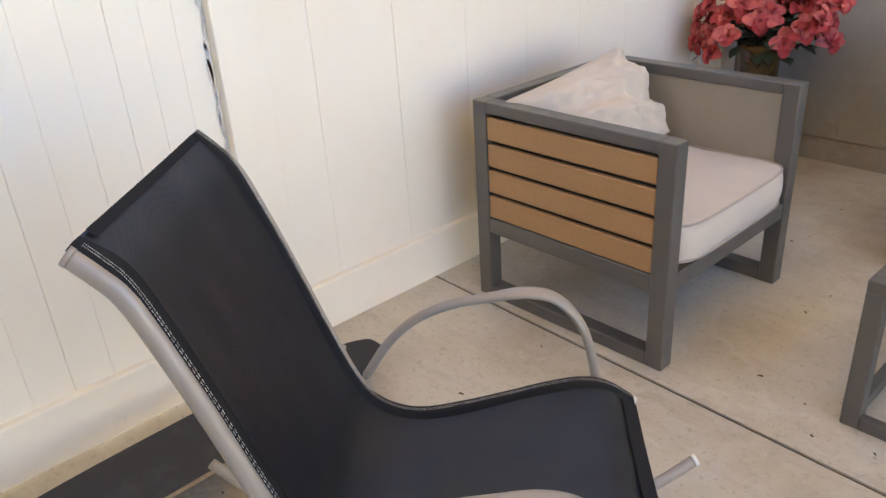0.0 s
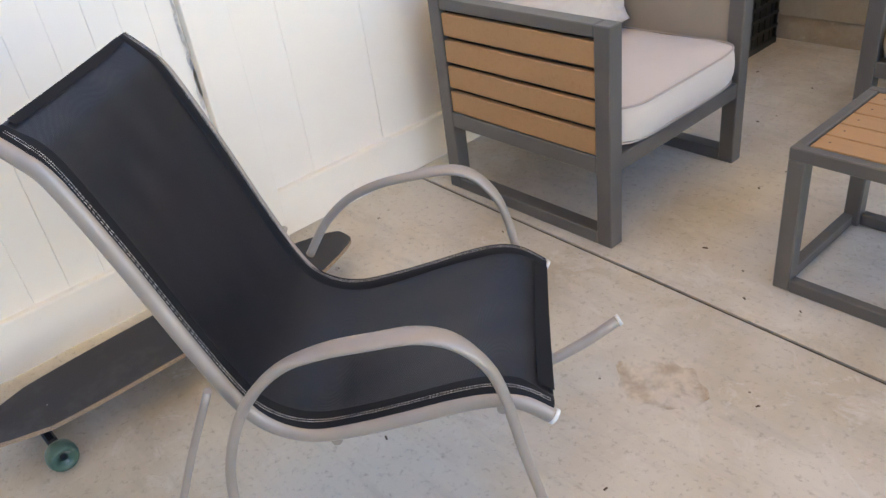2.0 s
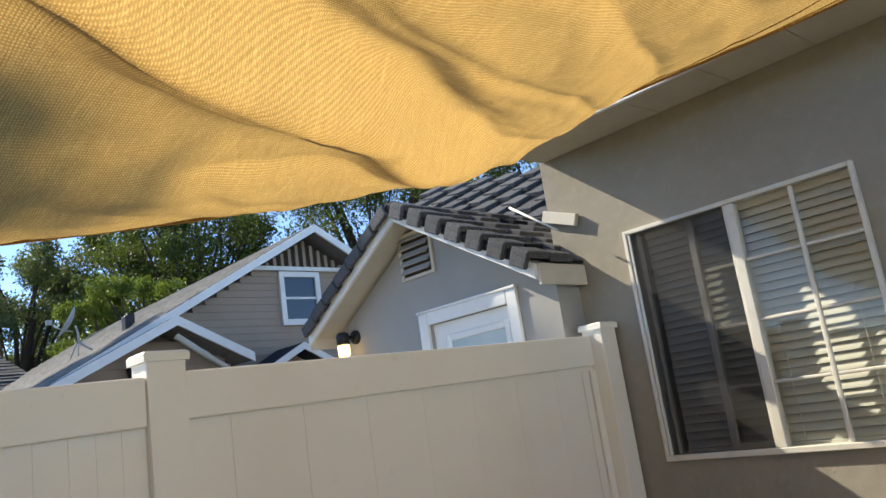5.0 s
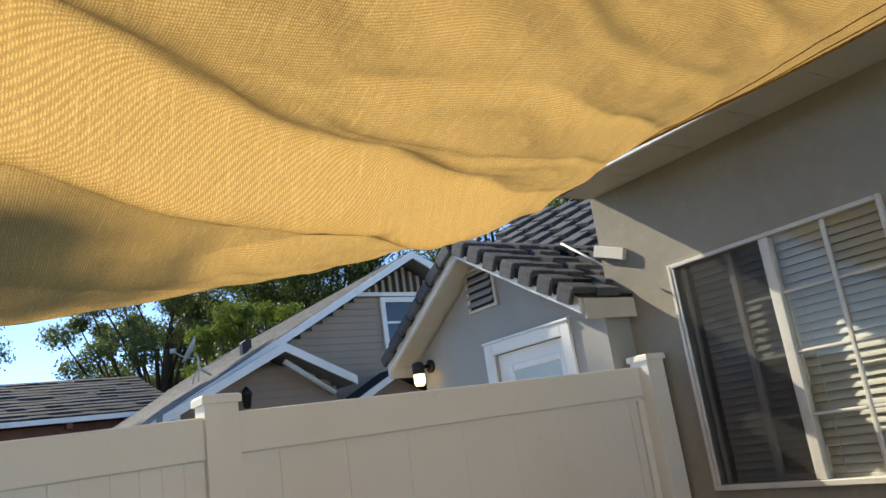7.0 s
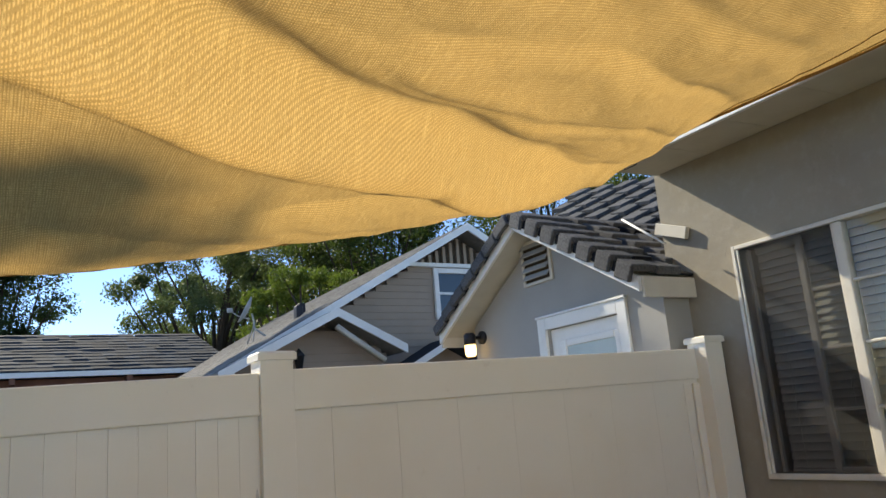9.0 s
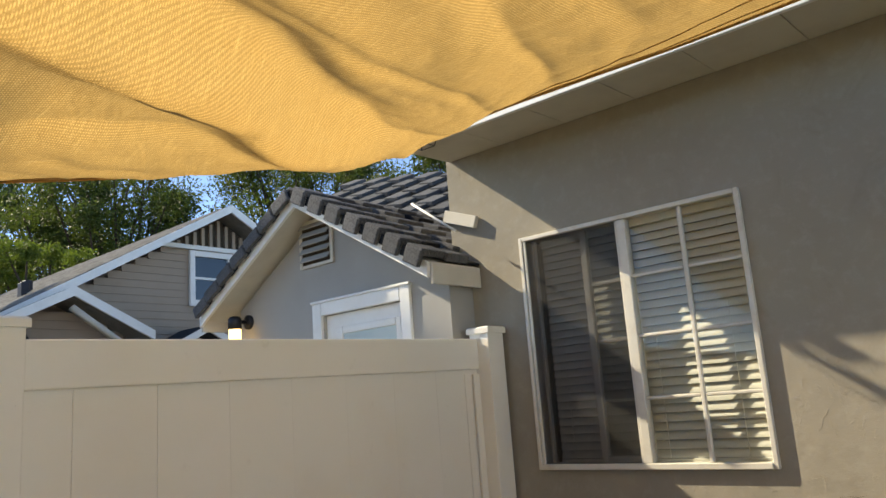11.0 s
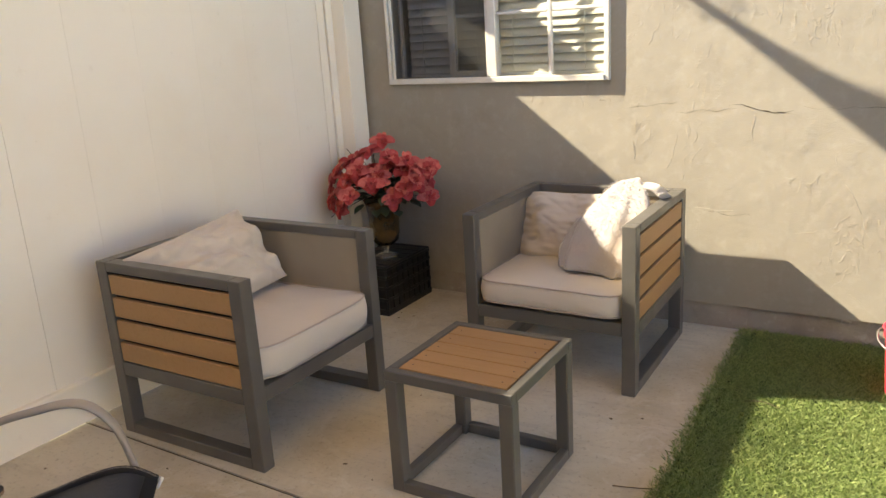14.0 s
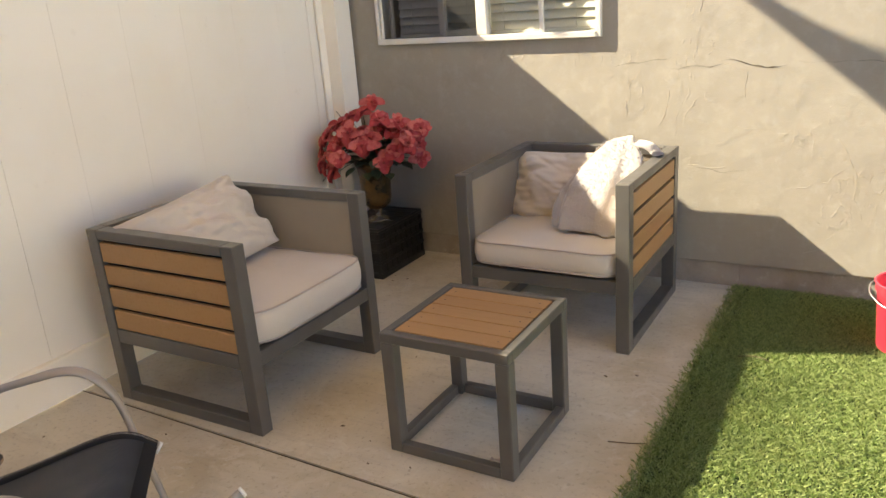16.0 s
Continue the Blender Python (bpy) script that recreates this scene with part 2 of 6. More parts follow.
    m = Mat("cream_paint", (0.60, 0.56, 0.48), 0.6)
    m.stain(m.noise(5, 5), (0.50, 0.46, 0.39), 0.45, 0.75, 0.7).bump(m.noise(30), 0.2, 0.002)
    M["cream"] = m.m
    m = Mat("blind_slat", (0.60, 0.59, 0.53), 0.55)
    m.random((0.53, 0.52, 0.46), 0.6)
    M["blind"] = m.m
    m = Mat("insect_screen", (0.022, 0.021, 0.020), 0.8)
    t = m.t
    tr, mx = t.nodes.new("ShaderNodeBsdfTransparent"), t.nodes.new("ShaderNodeMixShader")
    mx.inputs[0].default_value = 0.36
    m.link(tr.outputs[0], mx.inputs[1]), m.link(m.b.outputs[0], mx.inputs[2])
    m.link(mx.outputs[0], t.nodes["Material Output"].inputs[0])
    M["screen"] = m.m
    m = Mat("window_glass", (0.85, 0.9, 0.88), 0.02)
    t = m.t
    tr, gl, mx = t.nodes.new("ShaderNodeBsdfTransparent"), t.nodes.new("ShaderNodeBsdfGlossy"), t.nodes.new("ShaderNodeMixShader")
    tr.inputs[0].default_value, gl.inputs[1].default_value = (0.93, 0.95, 0.92, 1), 0.03
    fr = m.node("ShaderNodeFresnel", IOR=1.52)
    m.link(m.ramp(fr.outputs[0], 0.0, 1.0, 0.015, 0.6), mx.inputs[0])
    m.link(tr.outputs[0], mx.inputs[1]), m.link(gl.outputs[0], mx.inputs[2])
    m.link(mx.outputs[0], t.nodes["Material Output"].inputs[0])
    M["glass"] = m.m
    m = Mat("dark_glass", (0.03, 0.05, 0.07), 0.05)
    M["dark_glass"] = m.m
    m = Mat("frosted_pane", (0.42, 0.47, 0.45), 0.25)
    m.stain(m.noise(5), (0.34, 0.40, 0.39), 0.4, 0.7, 0.7)
    M["frosted"] = m.m
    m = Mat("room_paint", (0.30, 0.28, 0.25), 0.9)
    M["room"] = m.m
    m = Mat("shingle_grey", (0.135, 0.135, 0.14), 0.95, spec=0.2)
    m.random((0.085, 0.086, 0.09), 0.8)
    m.stain(m.noise(110, 3), (0.06, 0.06, 0.063), 0.48, 0.60, 0.8)
    m.stain(m.noise(70, 3), (0.26, 0.26, 0.26), 0.62, 0.70, 0.5)
    m.bump(m.noise(300, 2), 0.6, 0.003)
    M["shingle"] = m.m
    # near-black colour stands in for shade at the shingle butts and gaps
    m = Mat("shingle_shade", (0.018, 0.018, 0.020), 0.95, spec=0.15)
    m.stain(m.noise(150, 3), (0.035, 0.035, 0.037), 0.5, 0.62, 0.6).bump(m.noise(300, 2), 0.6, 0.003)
    M["shingle_shade"] = m.m
    m = Mat("shingle_pale", (0.21, 0.20, 0.19), 0.95, spec=0.2)
    m.stain(m.noise(7, 5), (0.13, 0.125, 0.12), 0.4, 0.65, 0.8)
    m.random((0.29, 0.28, 0.265), 0.6, True)
    M["shingle_pale"] = m.m
    m = Mat("shingle_dark", (0.020, 0.026, 0.035), 0.9, spec=0.25)
    m.random((0.050, 0.064, 0.082), 0.9, True)
    m.stain(m.noise(3, 5), (0.03, 0.032, 0.036), 0.45, 0.7, 0.6)
    M["shingle_dark"] = m.m
    m = Mat("tan_siding", (0.36, 0.28, 0.215), 0.8)
    m.stain(m.noise(2, 5), (0.30, 0.235, 0.18), 0.45, 0.75, 0.6)
    M["siding"] = m.m
    m = Mat("rust_wall", (0.20, 0.09, 0.06), 0.85)
    m.stain(m.noise(3), (0.14, 0.06, 0.045), 0.4, 0.7, 0.7)
    M["rust_wall"] = m.m
    m = Mat("bark", (0.075, 0.058, 0.045), 0.95, spec=0.1)
    m.bump(m.noise(9, 5, stretch=(3, 3, 1)), 0.8, 0.03)
    M["bark"] = m.m
    for key, a, b in (("leaf_mid", (0.036, 0.058, 0.012), (0.085, 0.105, 0.024)), ("leaf_dark", (0.026, 0.044, 0.018), (0.052, 0.075, 0.024)),
                      ("leaf_grey", (0.06, 0.08, 0.034), (0.125, 0.145, 0.06)), ("leaf_bright", (0.045, 0.082, 0.013), (0.135, 0.165, 0.028))):
        m = Mat(key, a, 0.55, spec=0.3)
        m.random(b, 1.0, True)
        t = m.t
        tl, mx = t.nodes.new("ShaderNodeBsdfTranslucent"), t.nodes.new("ShaderNodeMixShader")
        tl.inputs[0].default_value = (b[0] * 1.2, b[1] * 1.4, b[2], 1)
        mx.inputs[0].default_value = 0.35
        m.link(m.b.outputs[0], mx.inputs[1]), m.link(tl.outputs[0], mx.inputs[2])
        m.link(mx.outputs[0], t.nodes["Material Output"].inputs[0])
        M[key] = m.m
    m = Mat("shade_cloth", (0.40, 0.285, 0.135), 0.85, spec=0.15)
    beads = m.node("ShaderNodeMath")
    beads.operation = "MULTIPLY"
    m.link(wave(m, 36, "X", 0.15), beads.inputs[0]), m.link(wave(m, 52, "Y", 0.15), beads.inputs[1])
    weave = beads.outputs[0]
    m.stain(m.noise(1.4, 4), (0.37, 0.27, 0.13), 0.4, 0.65, 0.8)
    m.stain(weave, (0.76, 0.56, 0.28), 0.15, 0.8, 0.75)
    m.stain(m.noise(9, 4, 0.7, stretch=(1.0, 42, 1)), (0.74, 0.57, 0.31), 0.52, 0.7, 0.7)
    m.stain(m.noise(9, 4, 0.7, stretch=(46, 1.0, 1)), (0.30, 0.21, 0.085), 0.52, 0.72, 0.6)
    m.stain(m.noise(260, 2, 0.6), (0.78, 0.60, 0.34), 0.58, 0.72, 0.7)
    m.stain(m.noise(190, 2, 0.6), (0.25, 0.17, 0.07), 0.58, 0.72, 0.6)
    m.bump(m.noise(3.2, 5, 0.6, distort=0.9), 0.55, 0.03).bump(weave, 0.4, 0.003).bump(m.noise(9, 4, 0.7, stretch=(1.0, 42, 1)), 0.3, 0.004)
    t = m.t
    tl, mx = t.nodes.new("ShaderNodeBsdfTranslucent"), t.nodes.new("ShaderNodeMixShader")
    hue = t.nodes.new("ShaderNodeMix")
    hue.data_type, hue.blend_type = "RGBA", "MULTIPLY"
    hue.inputs["Factor"].default_value = 1.0
    hue.inputs["B"].default_value = (1.08, 0.91, 0.60, 1)
    m.link(m.last, hue.inputs["A"]), m.link(hue.outputs["Result"], tl.inputs[0])
    m.link(m.height, tl.inputs[1])
    mx.inputs[0].default_value = 0.55
    m.link(m.b.outputs[0], mx.inputs[1]), m.link(tl.outputs[0], mx.inputs[2])
    m.link(mx.outputs[0], t.nodes["Material Output"].inputs[0])
    M["sail"] = m.m
    m = Mat("dish_grey", (0.42, 0.42, 0.41), 0.5)
    m.stain(m.noise(6), (0.33, 0.33, 0.32), 0.4, 0.7, 0.6)
    M["dish"] = m.m
    # near-black sheet colour that paints the shade seen between slats
    m = Mat("gap_shade", (0.012, 0.011, 0.010), 0.8)
    M["backing"] = m.m
    m = Mat("lamp_glow", (0.9, 0.7, 0.35), 0.4)
    m.b.inputs["Emission Color"].default_value = (1.0, 0.68, 0.30, 1)
    m.b.inputs["Emission Strength"].default_value = 1.6
    M["glow"] = m.m
    m = Mat("galvanised", (0.45, 0.45, 0.44), 0.35, 0.8)
    M["galv"] = m.m
    return M


M = make_materials()


# ---- mesh helpers ----
def box(bm, lo, hi, bevel=0.0, seg=1, mat=None):
    """A box between two corners, with rounded edges, optionally moved by a matrix."""
    m = Matrix.Translation((Vector(lo) + Vector(hi)) / 2) @ Matrix.Diagonal((*(Vector(hi) - Vector(lo)), 1))
    made = bmesh.ops.create_cube(bm, size=1, matrix=(mat @ m) if mat else m)["verts"]
    if bevel:
        edges = list({e for v in made for e in v.link_edges})
        bmesh.ops.bevel(bm, geom=edges, offset=bevel, segments=seg, profile=0.5, affect="EDGES")
    return bm


def smooth_path(points, steps=6):
    """A Catmull-Rom curve through the points."""
    p = [Vector(q) for q in points]
    p = [p[0] * 2 - p[1], *p, p[-1] * 2 - p[-2]]
    out = []
    for i in range(1, len(p) - 2):
        for k in range(steps):
            t = k / steps
            out.append(0.5 * (2 * p[i] + (p[i + 1] - p[i - 1]) * t + (2 * p[i - 1] - 5 * p[i] + 4 * p[i + 1] - p[i + 2]) * t * t
                              + (3 * p[i] - 3 * p[i + 1] + p[i + 2] - p[i - 1]) * t ** 3))
    out.append(p[-2])
    return out


def tube(bm, path, ra, rb=None, sides=10, side=None, closed=False, caps=True):
    """Sweeps an ellipse along a path: ra along the side direction, rb across it."""
    rb = rb or ra
    path = [Vector(q) for q in path]
    rings, up = [], Vector(side) if side else None
    n = len(path)
    for i, q in enumerate(path):
        a = path[(i - 1) % n] if closed or i else q
        b = path[(i + 1) % n] if closed or i < n - 1 else q
        ahead = (b - a).normalized()
        if up is None:
            up = ahead.orthogonal()
        u = (up - ahead * up.dot(ahead)).normalized()
        if not side:
            up = u
        v = ahead.cross(u)
        rings.append([bm.verts.new(q + u * ra * math.cos(k * math.tau / sides) + v * rb * math.sin(k * math.tau / sides)) for k in range(sides)])
    for i in range(n if closed else n - 1):
        r, s = rings[i], rings[(i + 1) % n]
        for k in range(sides):
            bm.faces.new((r[k], r[(k + 1) % sides], s[(k + 1) % sides], s[k])).smooth = True
    if caps and not closed:
        bm.faces.new(rings[0][::-1]), bm.faces.new(rings[-1])
    return bm


def lathe(bm, profile, sides=28, at=(0, 0, 0)):
    rings = [[bm.verts.new((at[0] + r * math.cos(k * math.tau / sides), at[1] + r * math.sin(k * math.tau / sides), at[2] + z)) for k in range(sides)]
             for r, z in profile]
    for a, b in zip(rings, rings[1:]):
        for k in range(sides):
            bm.faces.new((a[k], a[(k + 1) % sides], b[(k + 1) % sides], b[k])).smooth = True
    if profile[0][0] > 0.001:
        bm.faces.new(rings[0][::-1])
    return bm


def prism(bm, outline, depth, m=None):
    """A plate: an outline in x, z carried along y from 0 to depth."""
    a = [bm.verts.new((x, 0, z)) for x, z in outline]
    b = [bm.verts.new((x, depth, z)) for x, z in outline]
    n = len(a)
    bm.faces.new(a), bm.faces.new(b[::-1])
    for i in range(n):
        bm.faces.new((a[i], b[i], b[(i + 1) % n], a[(i + 1) % n]))
    if m:
        bmesh.ops.transform(bm, matrix=m, verts=a + b)
    return bm


def to_mesh(name, bm, material):
    bmesh.ops.recalc_face_normals(bm, faces=bm.faces)
    me = bpy.data.meshes.new(name)
    bm.to_mesh(me)
    bm.free()
    me.materials.append(material)
    return me


def part(name, bm, material, parent, label=""):
    ob = new(name, to_mesh(name, bm, material))
    ob.parent = parent
    return tagged(ob, label)


def thing(name, m, label, category, group="", kind=""):
    ob = new(name)
    ob.matrix_basis = m
    ob.empty_display_size = 0.1
    return tagged(ob, label, category, group, kind)


def setting(name, bm, material, label, category="structure"):
    return tagged(new(name, to_mesh(name, bm, material)), label, category, kind="structure")


def B():
    return bmesh.new()


def soup(name, verts, faces, material):
    me = bpy.data.meshes.new(name)
    me.from_pydata(verts, [], faces)
    me.materials.append(material)
    return me


def fuzz(p, scale, amount):
    return noise.noise(Vector(p) * scale) * amount


# ---- ground, slab, turf ----
bm = B()
box(bm, (-400, -400, -0.5), (400, 400, -0.06))
setting("ground", bm, M["earth"], "bare brown earth and sparse grass around the houses", "ground")


def concrete_slab(x0, x1, y0, y1):
    bm = B()
    nx, ny = 14, max(2, int((y1 - y0) / 0.2))
    top = [[bm.verts.new((x0 + (x1 - x0) * i / nx, y0 + (y1 - y0) * j / ny,
                          fuzz((x0 + (x1 - x0) * i / nx, y0 + (y1 - y0) * j / ny, 0.3), 1.3, 0.0012))) for j in range(ny + 1)] for i in range(nx + 1)]
    for i in range(nx):
        for j in range(ny):
            bm.faces.new((top[i][j], top[i + 1][j], top[i + 1][j + 1], top[i][j + 1]))
    rim = [e for e in bm.edges if e.is_boundary]
    low = bmesh.ops.extrude_edge_only(bm, edges=rim)["geom"]
    for v in bm.verts:
        v.co.y -= 0.028 * (v.co.x - 0.2) * (v.co.y / -1.86 if v.co.y > -1.86 else (v.co.y + 7.9) / 6.04)
    for v in [g for g in low if isinstance(g, bmesh.types.BMVert)]:
        v.co.z = -0.09
        v.co.x += 0.004 if v.co.x < (x0 + x1) / 2 else -0.004
    return bm


floor = setting("floor", concrete_slab(-0.06, 2.09, -1.856, 0.012), M["slab"], "stained tan concrete patio slab with a control joint", "floor")
setting("floor_near", concrete_slab(-0.06, 2.09, -7.9, -1.868), M["slab"], "stained tan concrete patio slab with faint rust marks", "floor")
bm = B()
box(bm, (-0.06, -1.93, -0.08), (2.09, -1.82, -0.006))
setting("floor_joint", bm, M["joint"], "dirt-filled control joint between two concrete slabs", "floor joint")
bm = B()
ring = [(1.32 + 0.105 * (1 + fuzz((a, 1, 2), 1.6, 0.5)) * math.cos(a), -2.21 + 0.085 * (1 + fuzz((a, 5, 2), 1.6, 0.5)) * math.sin(a)) for a in [k * math.tau / 30 for k in range(30)]]
bm.faces.new([bm.verts.new((x, y, 0.0025)) for x, y in ring])
setting("rust_stain", bm, M["rust"], "pale orange rust stain on the concrete slab", "stain")


def turf_base(x0, x1, y0, y1):
    bm = B()
    n = 40
    a = [bm.verts.new((x0 + fuzz((0, k, 4), 0.9, 0.02), y0 + (y1 - y0) * k / n, 0.012)) for k in range(n + 1)]
    b = [bm.verts.new((x1, y0 + (y1 - y0) * k / n, 0.012)) for k in range(n + 1)]
    for k in range(n):
        bm.faces.new((a[k], b[k], b[k + 1], a[k + 1]))
    rim = [e for e in bm.edges if e.is_boundary]
    low = bmesh.ops.extrude_edge_only(bm, edges=rim)["geom"]
    for v in [g for g in low if isinstance(g, bmesh.types.BMVert)]:
        v.co.z = -0.05
    return bm


setting("lawn", turf_base(2.065, 7.5, -7.9, -0.02), M["turf_back"], "dark backing of an artificial turf lawn", "lawn")


def turf(count, x0, x1, y0, y1, seed, wide=1.0):
    r = np.random.RandomState(seed)
    x, y = r.uniform(x0, x1, count), r.uniform(y0, y1, count)
    if wide > 1:  # leave the finely built corner to the first sheet
        x, y = np.where((x < 3.1) & (y > -2.3), x + 1.0, x), np.where((x < 3.1) & (y < -0.1), y, y)
    x = np.where(x < x0 + 0.05, x + r.uniform(-0.035, 0.015, count), x)
    a, lean = r.uniform(0, math.tau, count), r.uniform(0.004, 0.026, count)
    h, w = r.uniform(0.008, 0.023, count), r.uniform(0.0005, 0.0011, count) * wide
    dx, dy = np.cos(a), np.sin(a)
    z = np.full(count, 0.011)
    v = np.stack([np.stack([x - dy * w, y + dx * w, z], 1), np.stack([x + dy * w, y - dx * w, z], 1),
                  np.stack([x + dy * w * 0.8 + dx * lean * 0.4, y - dx * w * 0.8 + dy * lean * 0.4, z + h * 0.6], 1),
                  np.stack([x + dx * lean, y + dy * lean, z + h], 1),
                  np.stack([x - dy * w * 0.8 + dx * lean * 0.4, y + dx * w * 0.8 + dy * lean * 0.4, z + h * 0.6], 1)], 1).reshape(-1, 3)
    f = np.arange(count * 5).reshape(-1, 5)
    return v.tolist(), f.tolist()


ob = new("turf_grass", soup("turf_grass", *turf(150000, 2.065, 3.1, -2.3, -0.03, 3), M["turf"]))
tagged(ob, "green artificial turf with short curled blades, partly sunlit", "grass", kind="stuff")
ob = new("turf_grass", soup("turf_grass", *turf(230000, 2.065, 7.4, -7.8, -0.03, 4, 3.2), M["turf"]))
tagged(ob, "green artificial turf lawn beside the patio", "grass", kind="stuff")

# ---- house wall and eave ----
WX0, WX1, WZ0, WZ1 = 0.265, 1.425, 1.125, 2.295
bm = B()
T = 0.2
for lo, hi in (((-0.23, 0, 0.11), (WX0, T, 2.95)), ((WX1, 0, 0.11), (7.5, T, 2.95)), ((WX0, 0, 0.11), (WX1, T, WZ0)), ((WX0, 0, WZ1), (WX1, T, 2.95))):
    box(bm, lo, hi)
house_wall = setting("wall_house", bm, M["stucco"], "weathered tan stucco house wall with hairline cracks", "wall")
bm = B()
box(bm, (-0.23, T, 0.11), (-0.03, 6.0, 2.95))
box(bm, (-0.03, 5.8, 0.11), (7.5, 6.0, 2.95))
box(bm, (7.3, T, 0.11), (7.5, 5.8, 2.95))
setting("wall_house_back", bm, M["stucco"], "tan stucco side walls of the house", "wall")
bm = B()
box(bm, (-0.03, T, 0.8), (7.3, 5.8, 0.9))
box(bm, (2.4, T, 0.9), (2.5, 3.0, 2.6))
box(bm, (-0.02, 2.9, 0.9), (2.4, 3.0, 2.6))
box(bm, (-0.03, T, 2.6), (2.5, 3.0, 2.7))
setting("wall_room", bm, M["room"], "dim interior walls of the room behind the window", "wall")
bm = B()
box(bm, (-0.22, 0.008, -0.1), (2.06, 0.19, 0.106))
box(bm, (2.06, 0.016, -0.1), (7.5, 0.19, 0.106))
setting("plinth", bm, M["plinth"], "rough grey-brown concrete footing under the stucco", "footing")


def crack(parent, x0, x1, z, seed, width=0.004, rise=0.02):
    """A jagged open crack with a chipped lip on the wall's face."""
    r = random.Random(seed)
    bm, lip = B(), B()
    n = int((x1 - x0) / 0.025)
    zz, prev = z, None
    for k in range(n + 1):
        x = x0 + (x1 - x0) * k / n
        zz += r.uniform(-0.009, 0.009) + rise / n
        w = width * r.uniform(0.15, 1.0) * (0.25 + 0.75 * math.sin(math.pi * k / n))
        cur = (bm.verts.new((x, -0.0015, zz - w)), bm.verts.new((x, -0.0015, zz + w)))
        if prev:
            bm.faces.new((prev[0], cur[0], cur[1], prev[1]))
        prev = cur
    return part("crack", bm, M["joint"], parent, "dark hairline crack")


crack(house_wall, 1.50, 1.74, 0.985, 1, 0.0012)
crack(house_wall, 1.72, 1.98, 0.972, 4, 0.0013, 0.012)
crack(house_wall, 1.95, 2.20, 1.0, 7, 0.0032, -0.005)
crack(house_wall, 1.86, 2.06, 0.545, 3, 0.0009, -0.01)
crack(house_wall, 2.24, 3.4, 0.99, 9, 0.0011, 0.03)


def trowel_mark(parent, x, z, length, angle, seed, thick=0.0022):
    """A thin raised ridge left by the trowel, half sunk into the plaster."""
    r = random.Random(seed)
    a = radians(angle)
    pts = [(x + math.cos(a) * length * (f - 0.5) + r.uniform(-1, 1) * length * 0.05, 0.0006, z + math.sin(a) * length * (f - 0.5) + r.uniform(-1, 1) * length * 0.05) for f in (0, 0.25, 0.5, 0.75, 1)]
    bm = B()
    path = smooth_path(pts, 4)
    tube(bm, path, thick, thick * r.uniform(0.7, 1.4), 6)
    return part("trowel_mark", bm, M["stucco"], parent)


r = random.Random(11)
for x, z, length, angle in ((1.56, 0.86, 0.13, 78), (1.545, 0.80, 0.09, 96), (1.72, 0.80, 0.16, 74), (1.77, 0.72, 0.12, 82), (1.83, 0.80, 0.10, 60), (1.90, 0.545, 0.16, 176),
                            (2.10, 0.71, 0.14, 172), (2.37, 0.76, 0.10, 92), (2.44, 0.62, 0.13, 120), (2.40, 0.52, 0.09, 40), (2.47, 0.42, 0.12, 100), (2.28, 0.47, 0.08, 15),
                            (1.63, 1.30, 0.10, 62), (1.66, 1.27, 0.06, 110), (1.86, 1.22, 0.05, 75), (2.20, 1.05, 0.12, 170), (2.05, 0.90, 0.10, 88), (2.42, 0.28, 0.10, 50),
                            (2.48, 0.20, 0.08, 140), (2.35, 0.20, 0.07, 20), (1.99, 1.33, 0.07, 160), (0.05, 2.55, 0.10, 60), (0.12, 2.40, 0.08, 20), (-0.05, 2.66, 0.09, 120), (0.2, 2.3, 0.05, 70)):
    trowel_mark(house_wall, x, z, length, angle, r.randint(0, 999), r.uniform(0.0009, 0.0016))

# eave with sloped soffit boards, rafter tails and a white fascia
eave = thing("eave", pose(0, 0, 0), "cream painted eave with rafter blocks and a white fascia board", "eave", kind="structure")
EX0, EY, EZ = -0.20, -0.47, 2.850
for k in range(19):
    x = EX0 + 0.405 * k
    bm = B()
    prism(bm, [(-0.003, EZ + 0.012), (EY, EZ - 0.002), (EY, EZ + 0.016), (-0.003, EZ + 0.030)], 0.400, Matrix(((0, 1, 0, x), (1, 0, 0, 0), (0, 0, 1, 0), (0, 0, 0, 1))))
    part("soffit_board", bm, M["cream"], eave)
bm = B()
box(bm, (EX0, EY, EZ + 0.032), (7.5, 0.2, EZ + 0.05))
part("roof_sheathing", bm, M["joint"], eave)
bm = B()
box(bm, (EX0 - 0.01, EY - 0.025, EZ - 0.050), (7.5, EY - 0.002, EZ + 0.13), 0.003)
part("fascia", bm, M["white"], eave, "white fascia board")
bm = B()
prism(bm, [(EY - 0.06, EZ + 0.135), (3.0, EZ + 1.15), (3.0, EZ + 1.2), (EY - 0.06, EZ + 0.165)], 7.8, Matrix(((0, 1, 0, EX0 - 0.05), (1, 0, 0, 0), (0, 0, 1, 0), (0, 0, 0, 1))))
prism(bm, [(6.4, EZ + 0.135), (3.0, EZ + 1.15), (3.0, EZ + 1.2), (6.4, EZ + 0.165)], 7.8, Matrix(((0, 1, 0, EX0 - 0.05), (1, 0, 0, 0), (0, 0, 1, 0), (0, 0, 0, 1))))
setting("roof_house", bm, M["shingle_dark"], "dark shingled roof of the stucco house", "roof")


